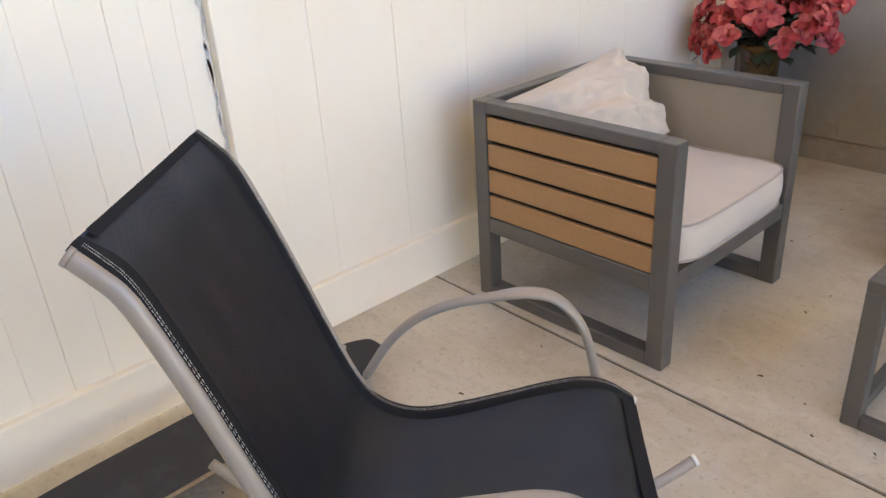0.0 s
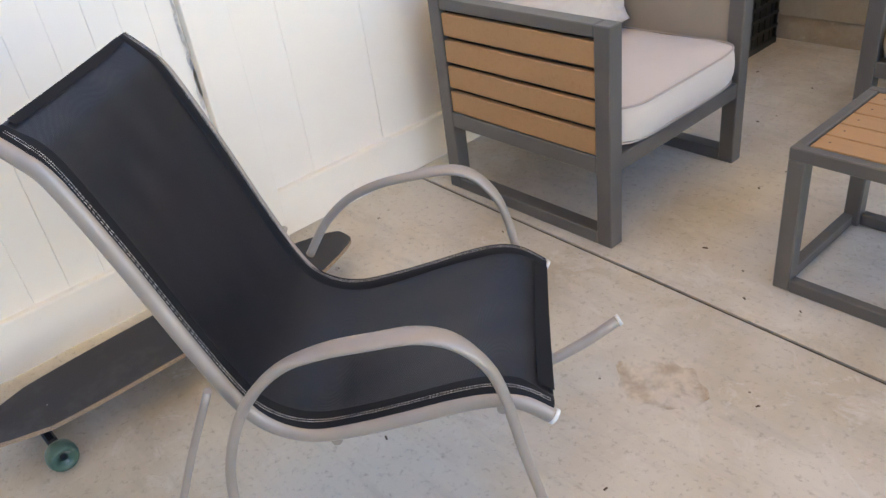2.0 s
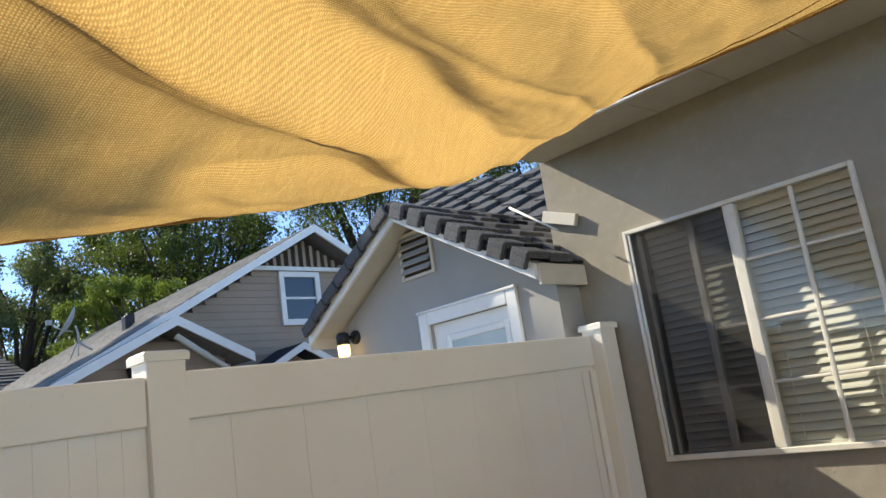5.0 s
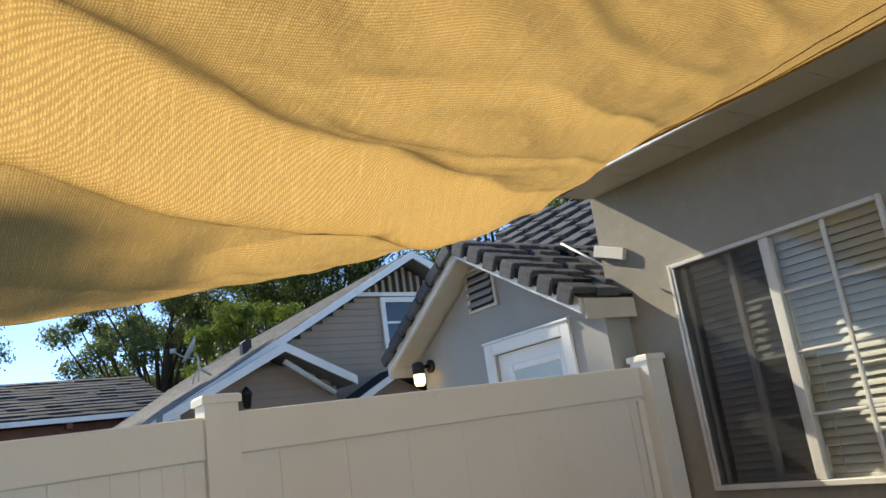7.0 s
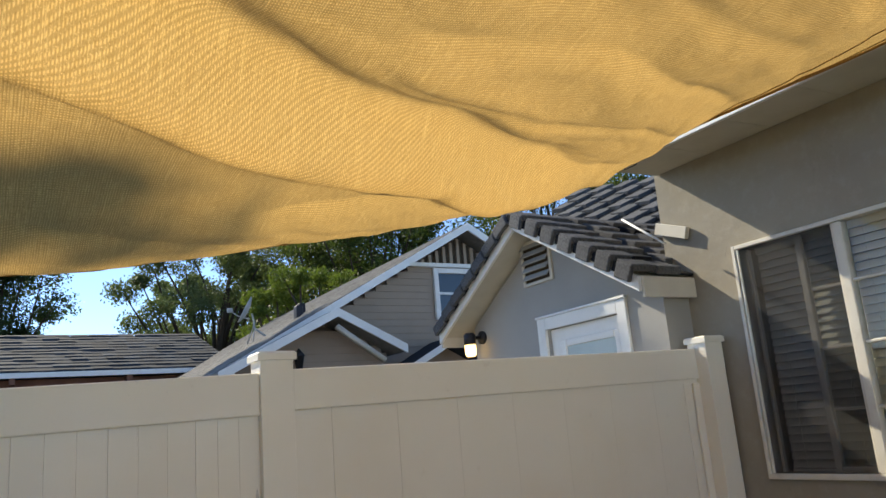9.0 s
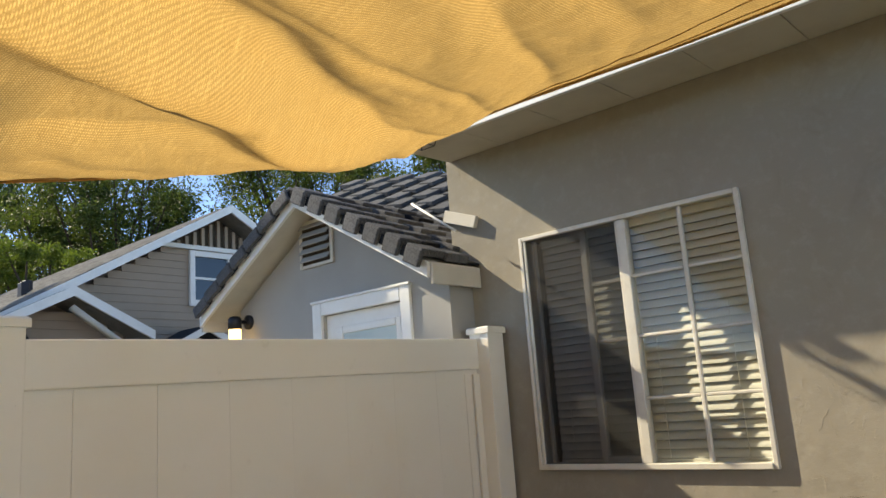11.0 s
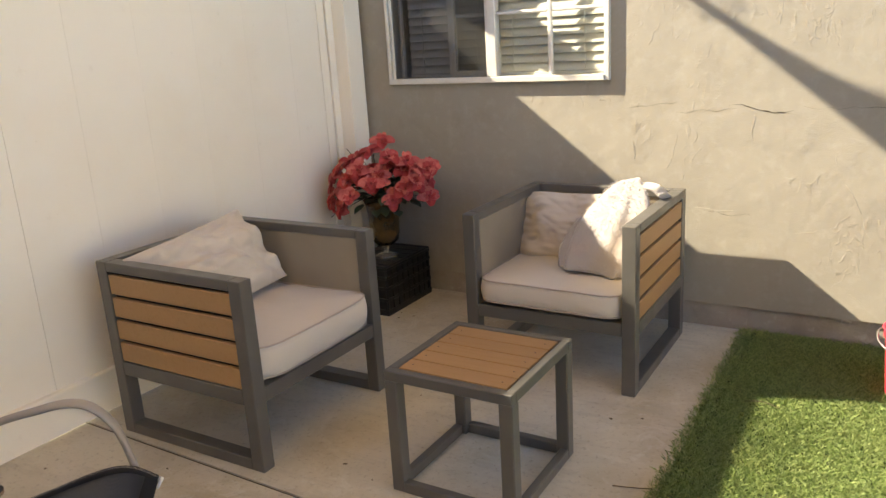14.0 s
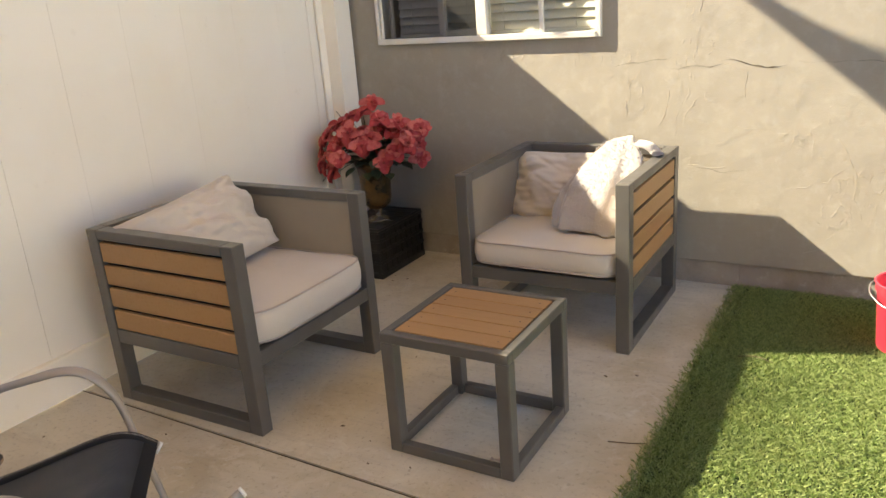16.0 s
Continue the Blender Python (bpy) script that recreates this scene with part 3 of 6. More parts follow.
def window_unit():
    win = thing("window_1", pose(0, 0, 0), "cream sliding window with grille, insect screen and lowered blinds", "window", kind="structure")
    F = -0.024
    for name, lo, hi in (("frame_side", (WX0 - 0.014, F, WZ0 - 0.014), (WX0 + 0.008, 0.09, WZ1 + 0.014)), ("frame_side", (WX1 - 0.008, F, WZ0 - 0.014), (WX1 + 0.014, 0.09, WZ1 + 0.014)),
                         ("frame_head", (WX0 + 0.008, F, WZ1 - 0.008), (WX1 - 0.008, 0.09, WZ1 + 0.014)), ("frame_sill", (WX0 + 0.008, F - 0.006, WZ0 - 0.014), (WX1 - 0.008, 0.09, WZ0 + 0.014))):
        part(name, box(B(), lo, hi, 0.003), M["sash"], win)
    part("meeting_stile", box(B(), (0.835, -0.022, WZ0 + 0.014), (0.880, 0.03, WZ1 - 0.01), 0.004), M["sash"], win)
    part("meeting_stile", box(B(), (0.822, -0.016, WZ0 + 0.014), (0.834, 0.03, WZ1 - 0.01), 0.003), M["sash"], win)
    # fixed light with its grille
    part("grille_bar", box(B(), (1.144, -0.014, WZ0 + 0.014), (1.164, 0.004, WZ1 - 0.01), 0.004), M["sash"], win)
    for z in (1.43, 1.718, 2.005):
        part("grille_bar", box(B(), (0.880, -0.012, z - 0.008), (1.143, 0.002, z + 0.008), 0.004), M["sash"], win)
        part("grille_bar", box(B(), (1.165, -0.012, z - 0.008), (WX1 - 0.008, 0.002, z + 0.008), 0.004), M["sash"], win)
        part("grille_bar", box(B(), (0.628, 0.038, z - 0.009), (0.820, 0.048, z + 0.009), 0.003), M["sash"], win)
    # sliding sash behind the screen
    part("sash_stile", box(B(), (0.590, 0.030, WZ0 + 0.014), (0.626, 0.055, WZ1 - 0.01), 0.004), M["sash"], win)
    part("sash_rail", box(B(), (0.626, 0.030, WZ0 + 0.014), (0.822, 0.055, WZ0 + 0.045), 0.003), M["sash"], win)
    part("sash_stile", box(B(), (0.300, 0.030, WZ0 + 0.014), (0.316, 0.055, WZ1 - 0.01), 0.003), M["sash"], win)
    for lo, hi in (((0.880, 0.006, WZ0 + 0.014), (WX1 - 0.012, 0.009, WZ1 - 0.01)), ((0.626, 0.058, WZ0 + 0.02), (0.83, 0.061, WZ1 - 0.01))):
        bm = B()
        bm.faces.new([bm.verts.new((x, lo[1], z)) for x, z in ((lo[0], lo[2]), (hi[0], lo[2]), (hi[0], hi[2]), (lo[0], hi[2]))])
        pane = part("pane", bm, M["glass"], win)
        pane.visible_shadow = False
    scr = part("insect_screen", box(B(), (WX0 + 0.012, -0.012, WZ0 + 0.014), (0.822, -0.0105, WZ1 - 0.01)), M["screen"], win, "fine dark insect screen")
    part("screen_frame", box(B(), (WX0 + 0.012, -0.02, WZ0 + 0.014), (WX0 + 0.026, -0.004, WZ1 - 0.01), 0.002), M["sash"], win)
    return win


window_unit()


def blind(x0, x1, seed, back):
    b = thing("window_blind", pose(0, 0, 0), "lowered off-white horizontal slat blind", "blind", "blinds in the window")
    r = random.Random(seed)
    bm = B()
    w, d, n = x1 - x0, 0.0445, 6
    rows = []
    for k in range(n + 1):
        u = k / n - 0.5
        y, z = u * d, 0.0032 * (1 - (2 * u) ** 2)
        rows.append((bm.verts.new((0, y, z)), bm.verts.new((w, y, z))))
    for a, c in zip(rows, rows[1:]):
        bm.faces.new((a[0], a[1], c[1], c[0]))
    bm.normal_update()
    bmesh.ops.solidify(bm, geom=bm.faces, thickness=0.0018)
    me = to_mesh("slat", bm, M["blind"])
    z = WZ0 + 0.052
    while z < WZ1 - 0.05:
        s = new("slat", me)
        s.parent = b
        s.matrix_basis = pose(x0, back, z, 66 + r.uniform(-1.2, 1.2), r.uniform(-0.08, 0.08), 0)
        z += 0.0405
    part("head_rail", box(B(), (x0, back - 0.02, WZ1 - 0.045), (x1, back + 0.025, WZ1 - 0.004), 0.003), M["blind"], b)
    part("bottom_rail", box(B(), (x0, back - 0.015, WZ0 + 0.012), (x1, back + 0.02, WZ0 + 0.03), 0.003), M["blind"], b)
    for f in (0.18, 0.82):
        part("cord", tube(B(), [(x0 + w * f, back - 0.017, WZ0 + 0.03), (x0 + w * f, back - 0.017, WZ1 - 0.04)], 0.0012, sides=5), M["blind"], b)


blind(0.325, 0.815, 2, 0.092)
blind(0.845, 1.408, 5, 0.050)


# ---- vinyl fence ----
def fence_post(y0, y1, x1, z1, top):
    p = thing("fence_post", pose(0, 0, 0), "square cream vinyl fence post with a flat pyramid cap", "fence post", "fence posts", kind="structure")
    part("shaft", box(B(), (x1 - 0.127, y0, -0.05), (x1, y1, z1), 0.004, 2), M["vinyl"], p)
    bm = B()
    c = 0.011
    ymid, xmid = (y0 + y1) / 2, x1 - 0.0635
    prof = [(0.0635 + c, z1 - 0.010), (0.0635 + c, z1 + 0.016), (0.066, z1 + 0.024), (0.02, top)]
    rings = [[bm.verts.new((xmid + sx * h, ymid + sy * (h - 0.0635 + (y1 - y0) / 2), z)) for sx, sy in ((-1, -1), (1, -1), (1, 1), (-1, 1))] for h, z in prof]
    for a, b in zip(rings, rings[1:]):
        for k in range(4):
            bm.faces.new((a[k], a[(k + 1) % 4], b[(k + 1) % 4], b[k]))
    bm.faces.new(rings[0][::-1]), bm.faces.new(rings[-1])
    part("cap", bm, M["vinyl"], p)
    return p


fence_post(-2.537, -2.405, 0.035, 1.808, 1.838)
fence_post(-0.150, -0.020, 0.093, 1.834, 1.862)
fence_post(-4.80, -4.67, 0.035, 1.808, 1.838)
fence_post(-7.09, -6.96, 0.035, 1.808, 1.838)


def fence_panel(y0, y1, offset, name):
    f = thing(name, pose(0, 0, 0), "cream vinyl privacy fence panel with tongue-and-groove boards", "fence panel", "fence panels", kind="structure")
    fall = (lambda y: 1.797 + 0.0155 * (y + 0.2)) if y0 > -2.5 else (lambda y: 1.752 + 0.0225 * (y + 2.54))
    bm = box(B(), (-0.022, y0, -0.160), (0.020, y1, 0.0), 0.006, 2)
    for v in bm.verts:
        v.co.z += fall(v.co.y)
    part("top_rail", bm, M["vinyl"], f)
    part("bottom_rail", box(B(), (-0.022, y0, 0.012), (0.024, y1, 0.175), 0.006, 2), M["vinyl"], f)
    y = y0 - offset
    while y < y1 - 0.01:
        a, b = max(y, y0), min(y + 0.294, y1)
        top = fall((a + b) / 2) - 0.150
        lip = 0.0018 if y < -2.1 else 0.0006 if y < -1.8 else 0.00012
        strips = 3 if y < -2.6 and b - a > 0.2 else 1
        for q in range(strips):
            part("board", box(B(), (-0.016, a + (b - a) * q / strips, 0.17), (0.0, a + (b - a) * (q + 1) / strips, top), lip), M["vinyl"], f)
        y += 0.2945
    return f


fence_panel(-2.405, -0.150, 0.132, "fence_panel")
fence_panel(-4.67, -2.537, 0.1645, "fence_panel")
fence_panel(-6.96, -4.80, 0.0, "fence_panel")
bm = B()
box(bm, (0.001, -0.200, 0.18), (0.018, -0.152, 1.616), 0.003)
box(bm, (0.001, -0.262, 0.18), (0.007, -0.206, 1.616), 0.002)
setting("trim", bm, M["vinyl"], "vertical vinyl channel beside the corner fence post", "trim")
# flaking paint on the side of the post
bm = B()
r = random.Random(6)
for k in range(22):
    z = 0.55 + k * 0.035
    w, h = r.uniform(0.003, 0.010), r.uniform(0.02, 0.06)
    y = -2.5385 - r.uniform(0.0, 0.012)
    pts = [(0.0035, y + w * math.cos(a) * r.uniform(0.5, 1.2), z + h * math.sin(a) * r.uniform(0.5, 1.2)) for a in [i * math.tau / 7 for i in range(7)]]
    bm.faces.new([bm.verts.new(q) for q in pts])
setting("paint_flakes", bm, M["peel"], "flaking grey paint along the fence post edge", "paint")
bm = B()
box(bm, (7.5, -7.92, -0.05), (7.6, -0.01, 1.79))
setting("wall_fence_back", bm, M["vinyl"], "plain vinyl fence closing the yard", "fence")
# unseen wall, made tall to keep southern skylight off the house wall
bm = B()
box(bm, (-0.1, -8.1, -0.05), (7.6, -7.92, 4.6))
setting("wall_back", bm, M["stucco"], "unseen tan stucco wall added to block the southern sky", "wall")


# ---- shade sail ----
def shade_sail():
    e1 = smooth_path([(-0.06, -0.54, 2.88), (0.05, -0.63, 2.81), (0.14, -0.79, 2.72), (0.20, -0.95, 2.645), (0.31, -1.49, 2.44), (0.26, -2.18, 2.275), (0.17, -2.8, 2.17), (0.14, -3.39, 2.09), (0.12, -4.4, 2.05), (0.05, -5.8, 2.15), (-0.05, -7.3, 2.5)], 10)
    e2 = smooth_path([(-0.06, -0.54, 2.88), (0.24, -0.69, 2.76), (0.53, -0.74, 2.715), (0.84, -0.80, 2.69), (1.35, -0.93, 2.62), (1.76, -1.045, 2.56), (2.35, -1.12, 2.54), (2.95, -1.0, 2.66)], 14)
    n, m = 130, 230

    def along(path, f):
        q = f * (len(path) - 1)
        i = min(int(q), len(path) - 2)
        return path[i].lerp(path[i + 1], q - i)

    c00, c01, c10, c11 = e1[0], e1[-1], e2[-1], Vector((3.1, -7.4, 2.9))
    bm = B()
    grid = []
    for i in range(n + 1):
        s = i / n
        row = []
        for j in range(m + 1):
            t = j / m
            a, b = along(e2, s), along(e1, t)
            far = c01.lerp(c11, s) + Vector((0, 0.5, -0.3)) * math.sin(math.pi * s)
            out = c10.lerp(c11, t) + Vector((-0.5, 0, -0.25)) * math.sin(math.pi * t)
            p = a * (1 - t) + far * t + b * (1 - s) + out * s - ((c00 * (1 - s) + c10 * s) * (1 - t) + (c01 * (1 - s) + c11 * s) * t)
            inner = min(1.0, 7 * s * (1 - s)) * min(1.0, 11 * t * (1 - t))
            edge = min(1.0, 14 * s) * min(1.0, 14 * t)
            taut = min(1.0, (2.9 * s + 6.5 * t) / 2.0) ** 1.5  # pulled tight towards the tied corner
            inner, edge = inner * taut, edge * taut
            # long folds running out from the tied corner, and smaller puckers
            ang = math.atan2(t + 0.02, s + 0.02)
            rad = math.hypot(s, t)
            p.z += edge * 0.014 * math.exp(-2.2 * rad) * math.sin(ang * 15 + 2.5 * noise.noise(Vector((s * 3, t * 3, 1))))
            p.z += inner * (0.05 * noise.noise(Vector((p.x * 0.8 + p.y * 0.5, p.y * 0.7, 3.0))) + 0.025 * noise.noise(Vector((p.x * 1.2 - p.y * 1.5, p.y * 2.6 + p.x, 7))))
            p.z += edge * 0.005 * noise.noise(Vector((p.x * 6, p.y * 6, 2)))
            # a deep fold slanting across, finer creases beside it
            across, along_f = (p.x - 0.86) * 0.88 + (p.y + 1.7) * 0.47, (p.x - 0.86) * 0.47 - (p.y + 1.7) * 0.88
            bend = across + 0.055 + 0.08 * noise.noise(Vector((along_f * 1.3, 0.5, 5)))
            run = 1 / (1 + math.exp(-6 * (along_f + 0.15)))
            p.z += inner * run * 0.22 * (bend / 0.105) * math.exp(-(bend / 0.105) ** 2)
            p.z += inner * 0.03 * ((bend - 0.55) / 0.12) * math.exp(-((bend - 0.55) / 0.12) ** 2)
            p.z -= inner * 0.025 * ((bend + 0.62) / 0.15) * math.exp(-((bend + 0.62) / 0.15) ** 2)
            ridge = noise.noise(Vector((across * 3.4 + 0.6 * along_f, along_f * 1.1, 9)))
            p.z += inner * 0.016 * (1 - min(1, abs(ridge) * 3)) ** 2
            fine = noise.noise(Vector((p.x * 2.2 + p.y * 5.0, p.y * 1.4 - p.x * 4.5, 4)))
            p.z += edge * 0.006 * (1 - min(1, abs(fine) * 3)) ** 2
            p.z -= 0.06 * inner
            row.append(bm.verts.new(p))
        grid.append(row)
    for i in range(n):
        for j in range(m):
            bm.faces.new((grid[i][j], grid[i + 1][j], grid[i + 1][j + 1], grid[i][j + 1])).smooth = True
    sail = thing("shade_sail", pose(0, 0, 0), "sagging golden tan woven shade sail stretched over the patio", "shade sail")
    seams = [[grid[i][q].co + Vector((0, 0, -0.002)) for i in range(2, n + 1)] for q in (3, 9)] + [[grid[q][j].co + Vector((0, 0, -0.002)) for j in range(2, m + 1)] for q in (3, 8)]
    part("cloth", bm, M["sail"], sail)
    for path in seams:
        part("seam", tube(B(), path, 0.0035, 0.002, 5), M["sail"], sail)
    for path, off in ((e1, Vector((0.0, 0.0, -0.003))), (e2, Vector((0, 0, -0.003)))):
        bm = B()
        tube(bm, [p + off for p in path], 0.009, 0.005, 6)
        part("hem", bm, M["sail"], sail)
    part("corner_ring", tube(B(), [(-0.06 + 0.022 * math.cos(a), -0.54, 2.885 + 0.022 * math.sin(a)) for a in [k * math.tau / 12 for k in range(12)]], 0.004, sides=6, closed=True), M["galv"], sail, "steel corner ring")
    part("tie_rope", tube(B(), smooth_path([(-0.06, -0.54, 2.89), (-0.1, -0.52, 2.90), (-0.15, -0.498, 2.91)], 4), 0.004, sides=6), M["white"], sail)
    return sail


shade_sail()
# small wire lantern hook under the fascia
lan = thing("wire_lantern", pose(0.08, -0.545, 2.815), "small black wire lantern hung under the eave", "lantern")
a, b = 0.065, 0.045
low = [(-b, -b, -0.045), (b, -b, -0.045), (b, b, -0.045), (-b, b, -0.045)]
top = [(-a, -a, 0.05), (a, -a, 0.05), (a, a, 0.05), (-a, a, 0.05)]
for k in range(4):
    part("wire", tube(B(), [low[k], low[(k + 1) % 4]], 0.0025, sides=5), M["steel"], lan)
    part("wire", tube(B(), [top[k], top[(k + 1) % 4]], 0.0025, sides=5), M["steel"], lan)
    part("wire", tube(B(), [low[k], top[k]], 0.0025, sides=5), M["steel"], lan)
part("mount", box(B(), (-0.05, -0.02, 0.05), (0.05, 0.06, 0.06), 0.002), M["steel"], lan)


# ---- lounge chairs ----
def pillow_mesh(w, h, d, seed, crease=0.5, n=56):
    """A stuffed cushion, puffed in the middle, pinched at its corners, with soft folds."""
    bm = B()
    grids = []
    for sgn in (1, -1):
        g = []
        for i in range(n + 1):
            row = []
            for j in range(n + 1):
                u, v = 2 * i / n - 1, 2 * j / n - 1
                pull = 1 - 0.055 * (1 - abs(u) ** 2) * abs(v) ** 3
                pull2 = 1 - 0.055 * (1 - abs(v) ** 2) * abs(u) ** 3
                x, z = u * w / 2 * pull2, v * h / 2 * pull
                puff = ((1 - abs(u) ** 2.6) * (1 - abs(v) ** 2.6)) ** 0.55
                y = sgn * d / 2 * puff
                edge = 1 - puff
                y += sgn * crease * puff ** 0.5 * (0.016 * noise.noise(Vector((u * 1.6 + v, v * 2.0, seed))) + 0.012 * edge * math.sin(9 * math.atan2(v, u) + seed * 3) * abs(u * v) ** 0.5)
                y += sgn * puff ** 0.6 * 0.004 * crease * noise.noise(Vector((u * 5 + v * 2, v * 7, seed + 4)))
                fold = noise.noise(Vector((u * 2.6 + v * 1.5 + seed, v * 1.2 - u * 0.8, seed + 7)))
                y -= sgn * puff ** 0.5 * 0.012 * (1 - min(1, abs(fold) * 4.5)) ** 2
                for cu, cv, tilt in ((0.8, -0.55, 0.9), (-0.85, 0.5, 2.3), (0.55, 0.75, 2.0), (-0.7, -0.7, 0.6)):
                    near = math.exp(-((u - cu) ** 2 + (v - cv) ** 2) / 0.16)
                    y += sgn * 0.0065 * near * puff ** 0.4 * math.sin(19 * (u * math.cos(tilt) + v * math.sin(tilt)) + 2.5 * noise.noise(Vector((u * 2, v * 2, seed))))
                row.append(bm.verts.new((x, y, z)))
            g.append(row)
        grids.append(g)
        for i in range(n):
            for j in range(n):
                bm.faces.new((g[i][j], g[i + 1][j], g[i + 1][j + 1], g[i][j + 1])).smooth = True
    bmesh.ops.remove_doubles(bm, verts=bm.verts, dist=0.0006)
    return bm


def seat_cushion(parent_name, w, d, h, m, seed, label):
    """A boxed seat cushion with bulging sides and a piped seam."""
    c = thing(parent_name, m, label, "cushion", "seat cushions")
    bm = B()
    n, k = 40, 8
    r = 0.035

    def outline(a, grow):
        ca, sa = math.cos(a), math.sin(a)
        p = 7.0
        s = (abs(ca) ** p + abs(sa) ** p) ** (-1 / p)
        return (w / 2 * s * ca * grow, d / 2 * s * sa * grow)

    N = 96
    rings = []
    levels = [(0.90, 0.0), (0.985, 0.012)] + [(1.0 + 0.012 * math.sin(math.pi * t), 0.02 + (h - 0.035) * t) for t in (0.15, 0.4, 0.65, 0.9)] + [(0.995, h - 0.010), (0.975, h - 0.001)]
    levels += [(f, h + 0.020 * (1 - f ** 2)) for f in (0.92, 0.82, 0.68, 0.5, 0.32, 0.16)]
    for g, z in levels:
        ring = []
        for q in range(N):
            x, y = outline(q * math.tau / N, g)
            wob = 0.006 * noise.noise(Vector((x * 5, y * 5, seed))) + 0.004 * noise.noise(Vector((x * 14, y * 14, seed + 2)))
            dip = -0.012 * math.exp(-((x * 3.2) ** 2 + (y * 3.0) ** 2)) if z > h * 0.95 else 0
            fold = 0.004 * math.sin(30 * x + 8 * y + seed) * math.exp(-((y - d * 0.25) / 0.12) ** 2) if z > h * 0.98 else 0
            ring.append(bm.verts.new((x + wob * 0.6, y + wob * 0.6, z + (wob if z > 0.01 else 0) + dip + fold)))
        rings.append(ring)
    for a, b in zip(rings, rings[1:]):
        for q in range(N):
            bm.faces.new((a[q], a[(q + 1) % N], b[(q + 1) % N], b[q])).smooth = True
    bm.faces.new(rings[0][::-1]), bm.faces.new(rings[-1])
    part("cover", bm, M["canvas"], c)
    for g, z in ((0.993, h - 0.005), (0.99, 0.014)):
        part("piping", tube(B(), [(*outline(q * math.tau / N, g), z + 0.006 * noise.noise(Vector((*[v * 5 for v in outline(q * math.tau / N, g)], seed)))) for q in range(N)], 0.0035, sides=6, closed=True), M["piping"], c)
    return c


CW, CD, CHT = 0.705, 0.695, 0.66


def lounge_chair(m):
    """Front towards -y, origin on the floor in the middle."""
    c = thing("lounge_chair", m, "grey metal outdoor lounge chair with golden brown slatted sides", "chair", "lounge chairs")
    w, d = CW / 2, CD / 2
    P = 0.052
    for sx in (-1, 1):
        a, b = sorted((sx * w, sx * (w - P)))
        part("front_post", box(B(), (a, -d, 0.0), (b, -d + P, CHT - 0.0), 0.0025), M["coat"], c)
        part("back_post", box(B(), (a, d - P, 0.0), (b, d, CHT), 0.0025), M["coat"], c)
        part("armrest", box(B(), (a, -d + P, CHT - 0.034), (b, d - P, CHT), 0.0025), M["coat"], c)
        part("runner", box(B(), (a, -d + P, 0.0), (b, d - P, 0.042), 0.0025), M["coat"], c)
        part("side_rail", box(B(), (a, -d + P, 0.235), (b, d - P, 0.287), 0.0025), M["coat"], c)
        z = 0.289
        for k in range(4):
            x0, x1 = sorted((sx * (w - 0.004), sx * (w - 0.022)))
            s = part("slat", box(B(), (x0, -d + P, z), (x1, d - P, z + 0.0715), 0.003), M["slat"], c)
            z += 0.0845
        x0, x1 = sorted((sx * (w - 0.0235), sx * (w - 0.031)))
        # added dark sheet, stands in for shade between the side slats
        part("panel_backing", box(B(), (x0, -d + P, 0.287), (x1, d - P, CHT - 0.034)), M["backing"], c)
        x0, x1 = sorted((sx * (w - 0.034), sx * (w - 0.046)))
        part("inner_panel", box(B(), (x0, -d + P, 0.287), (x1, d - P, CHT - 0.034)), M["panel"], c, "pale grey inner arm panel")
    part("back_rail", box(B(), (-w + P, d - 0.048, CHT - 0.034), (w - P, d, CHT), 0.0025), M["coat"], c)
    part("back_panel", box(B(), (-w + P, d - 0.04, 0.287), (w - P, d - 0.018, CHT - 0.034)), M["panel"], c)
    part("seat_rail", box(B(), (-w + P, d - P, 0.235), (w - P, d - 0.004, 0.287), 0.0025), M["coat"], c)
    part("seat_rail", box(B(), (-w + P, -d + 0.003, 0.235), (w - P, -d + 0.045, 0.287), 0.0025), M["coat"], c)
    for k in range(5):
        y = -d + 0.10 + k * 0.115
        part("seat_slat", box(B(), (-w + P, y, 0.262), (w - P, y + 0.06, 0.287), 0.002), M["coat"], c)
    return c


chair_a_m = pose(0.546, -1.480, 0, 0, 0, 90)
chair_b_m = pose(1.462, -0.478, 0, 0, 0, 0)
chair = lounge_chair(chair_a_m)
copy_thing(chair, chair_b_m)
SC = (0.622, 0.645, 0.125)
seat_cushion("seat_cushion", *SC, chair_a_m @ pose(0, -0.042, 0.288, -1.0, 0, 0), 1.0, "beige canvas seat cushion with grey piping on a chair")
seat_cushion("seat_cushion", 0.622, 0.645, 0.104, chair_b_m @ pose(0, -0.042, 0.288, -1.0, 0, 0), 6.0, "greyish beige canvas seat cushion with piping")
pa = thing("back_pillow", chair_a_m @ pose(-0.015, 0.150, 0.556, -37, -5, 2), "beige canvas back pillow slumped against the chair back", "pillow", "back pillows")
part("cover", pillow_mesh(0.58, 0.34, 0.225, 2.0, 3.2), M["canvas"], pa)
pb = thing("back_pillow", chair_b_m @ pose(-0.066, 0.165, 0.496, -27, -1.5, 1), "beige canvas back pillow with crumpled ends", "pillow", "back pillows")
part("cover", pillow_mesh(0.585, 0.335, 0.19, 9.0, 3.2), M["canvas"], pb)


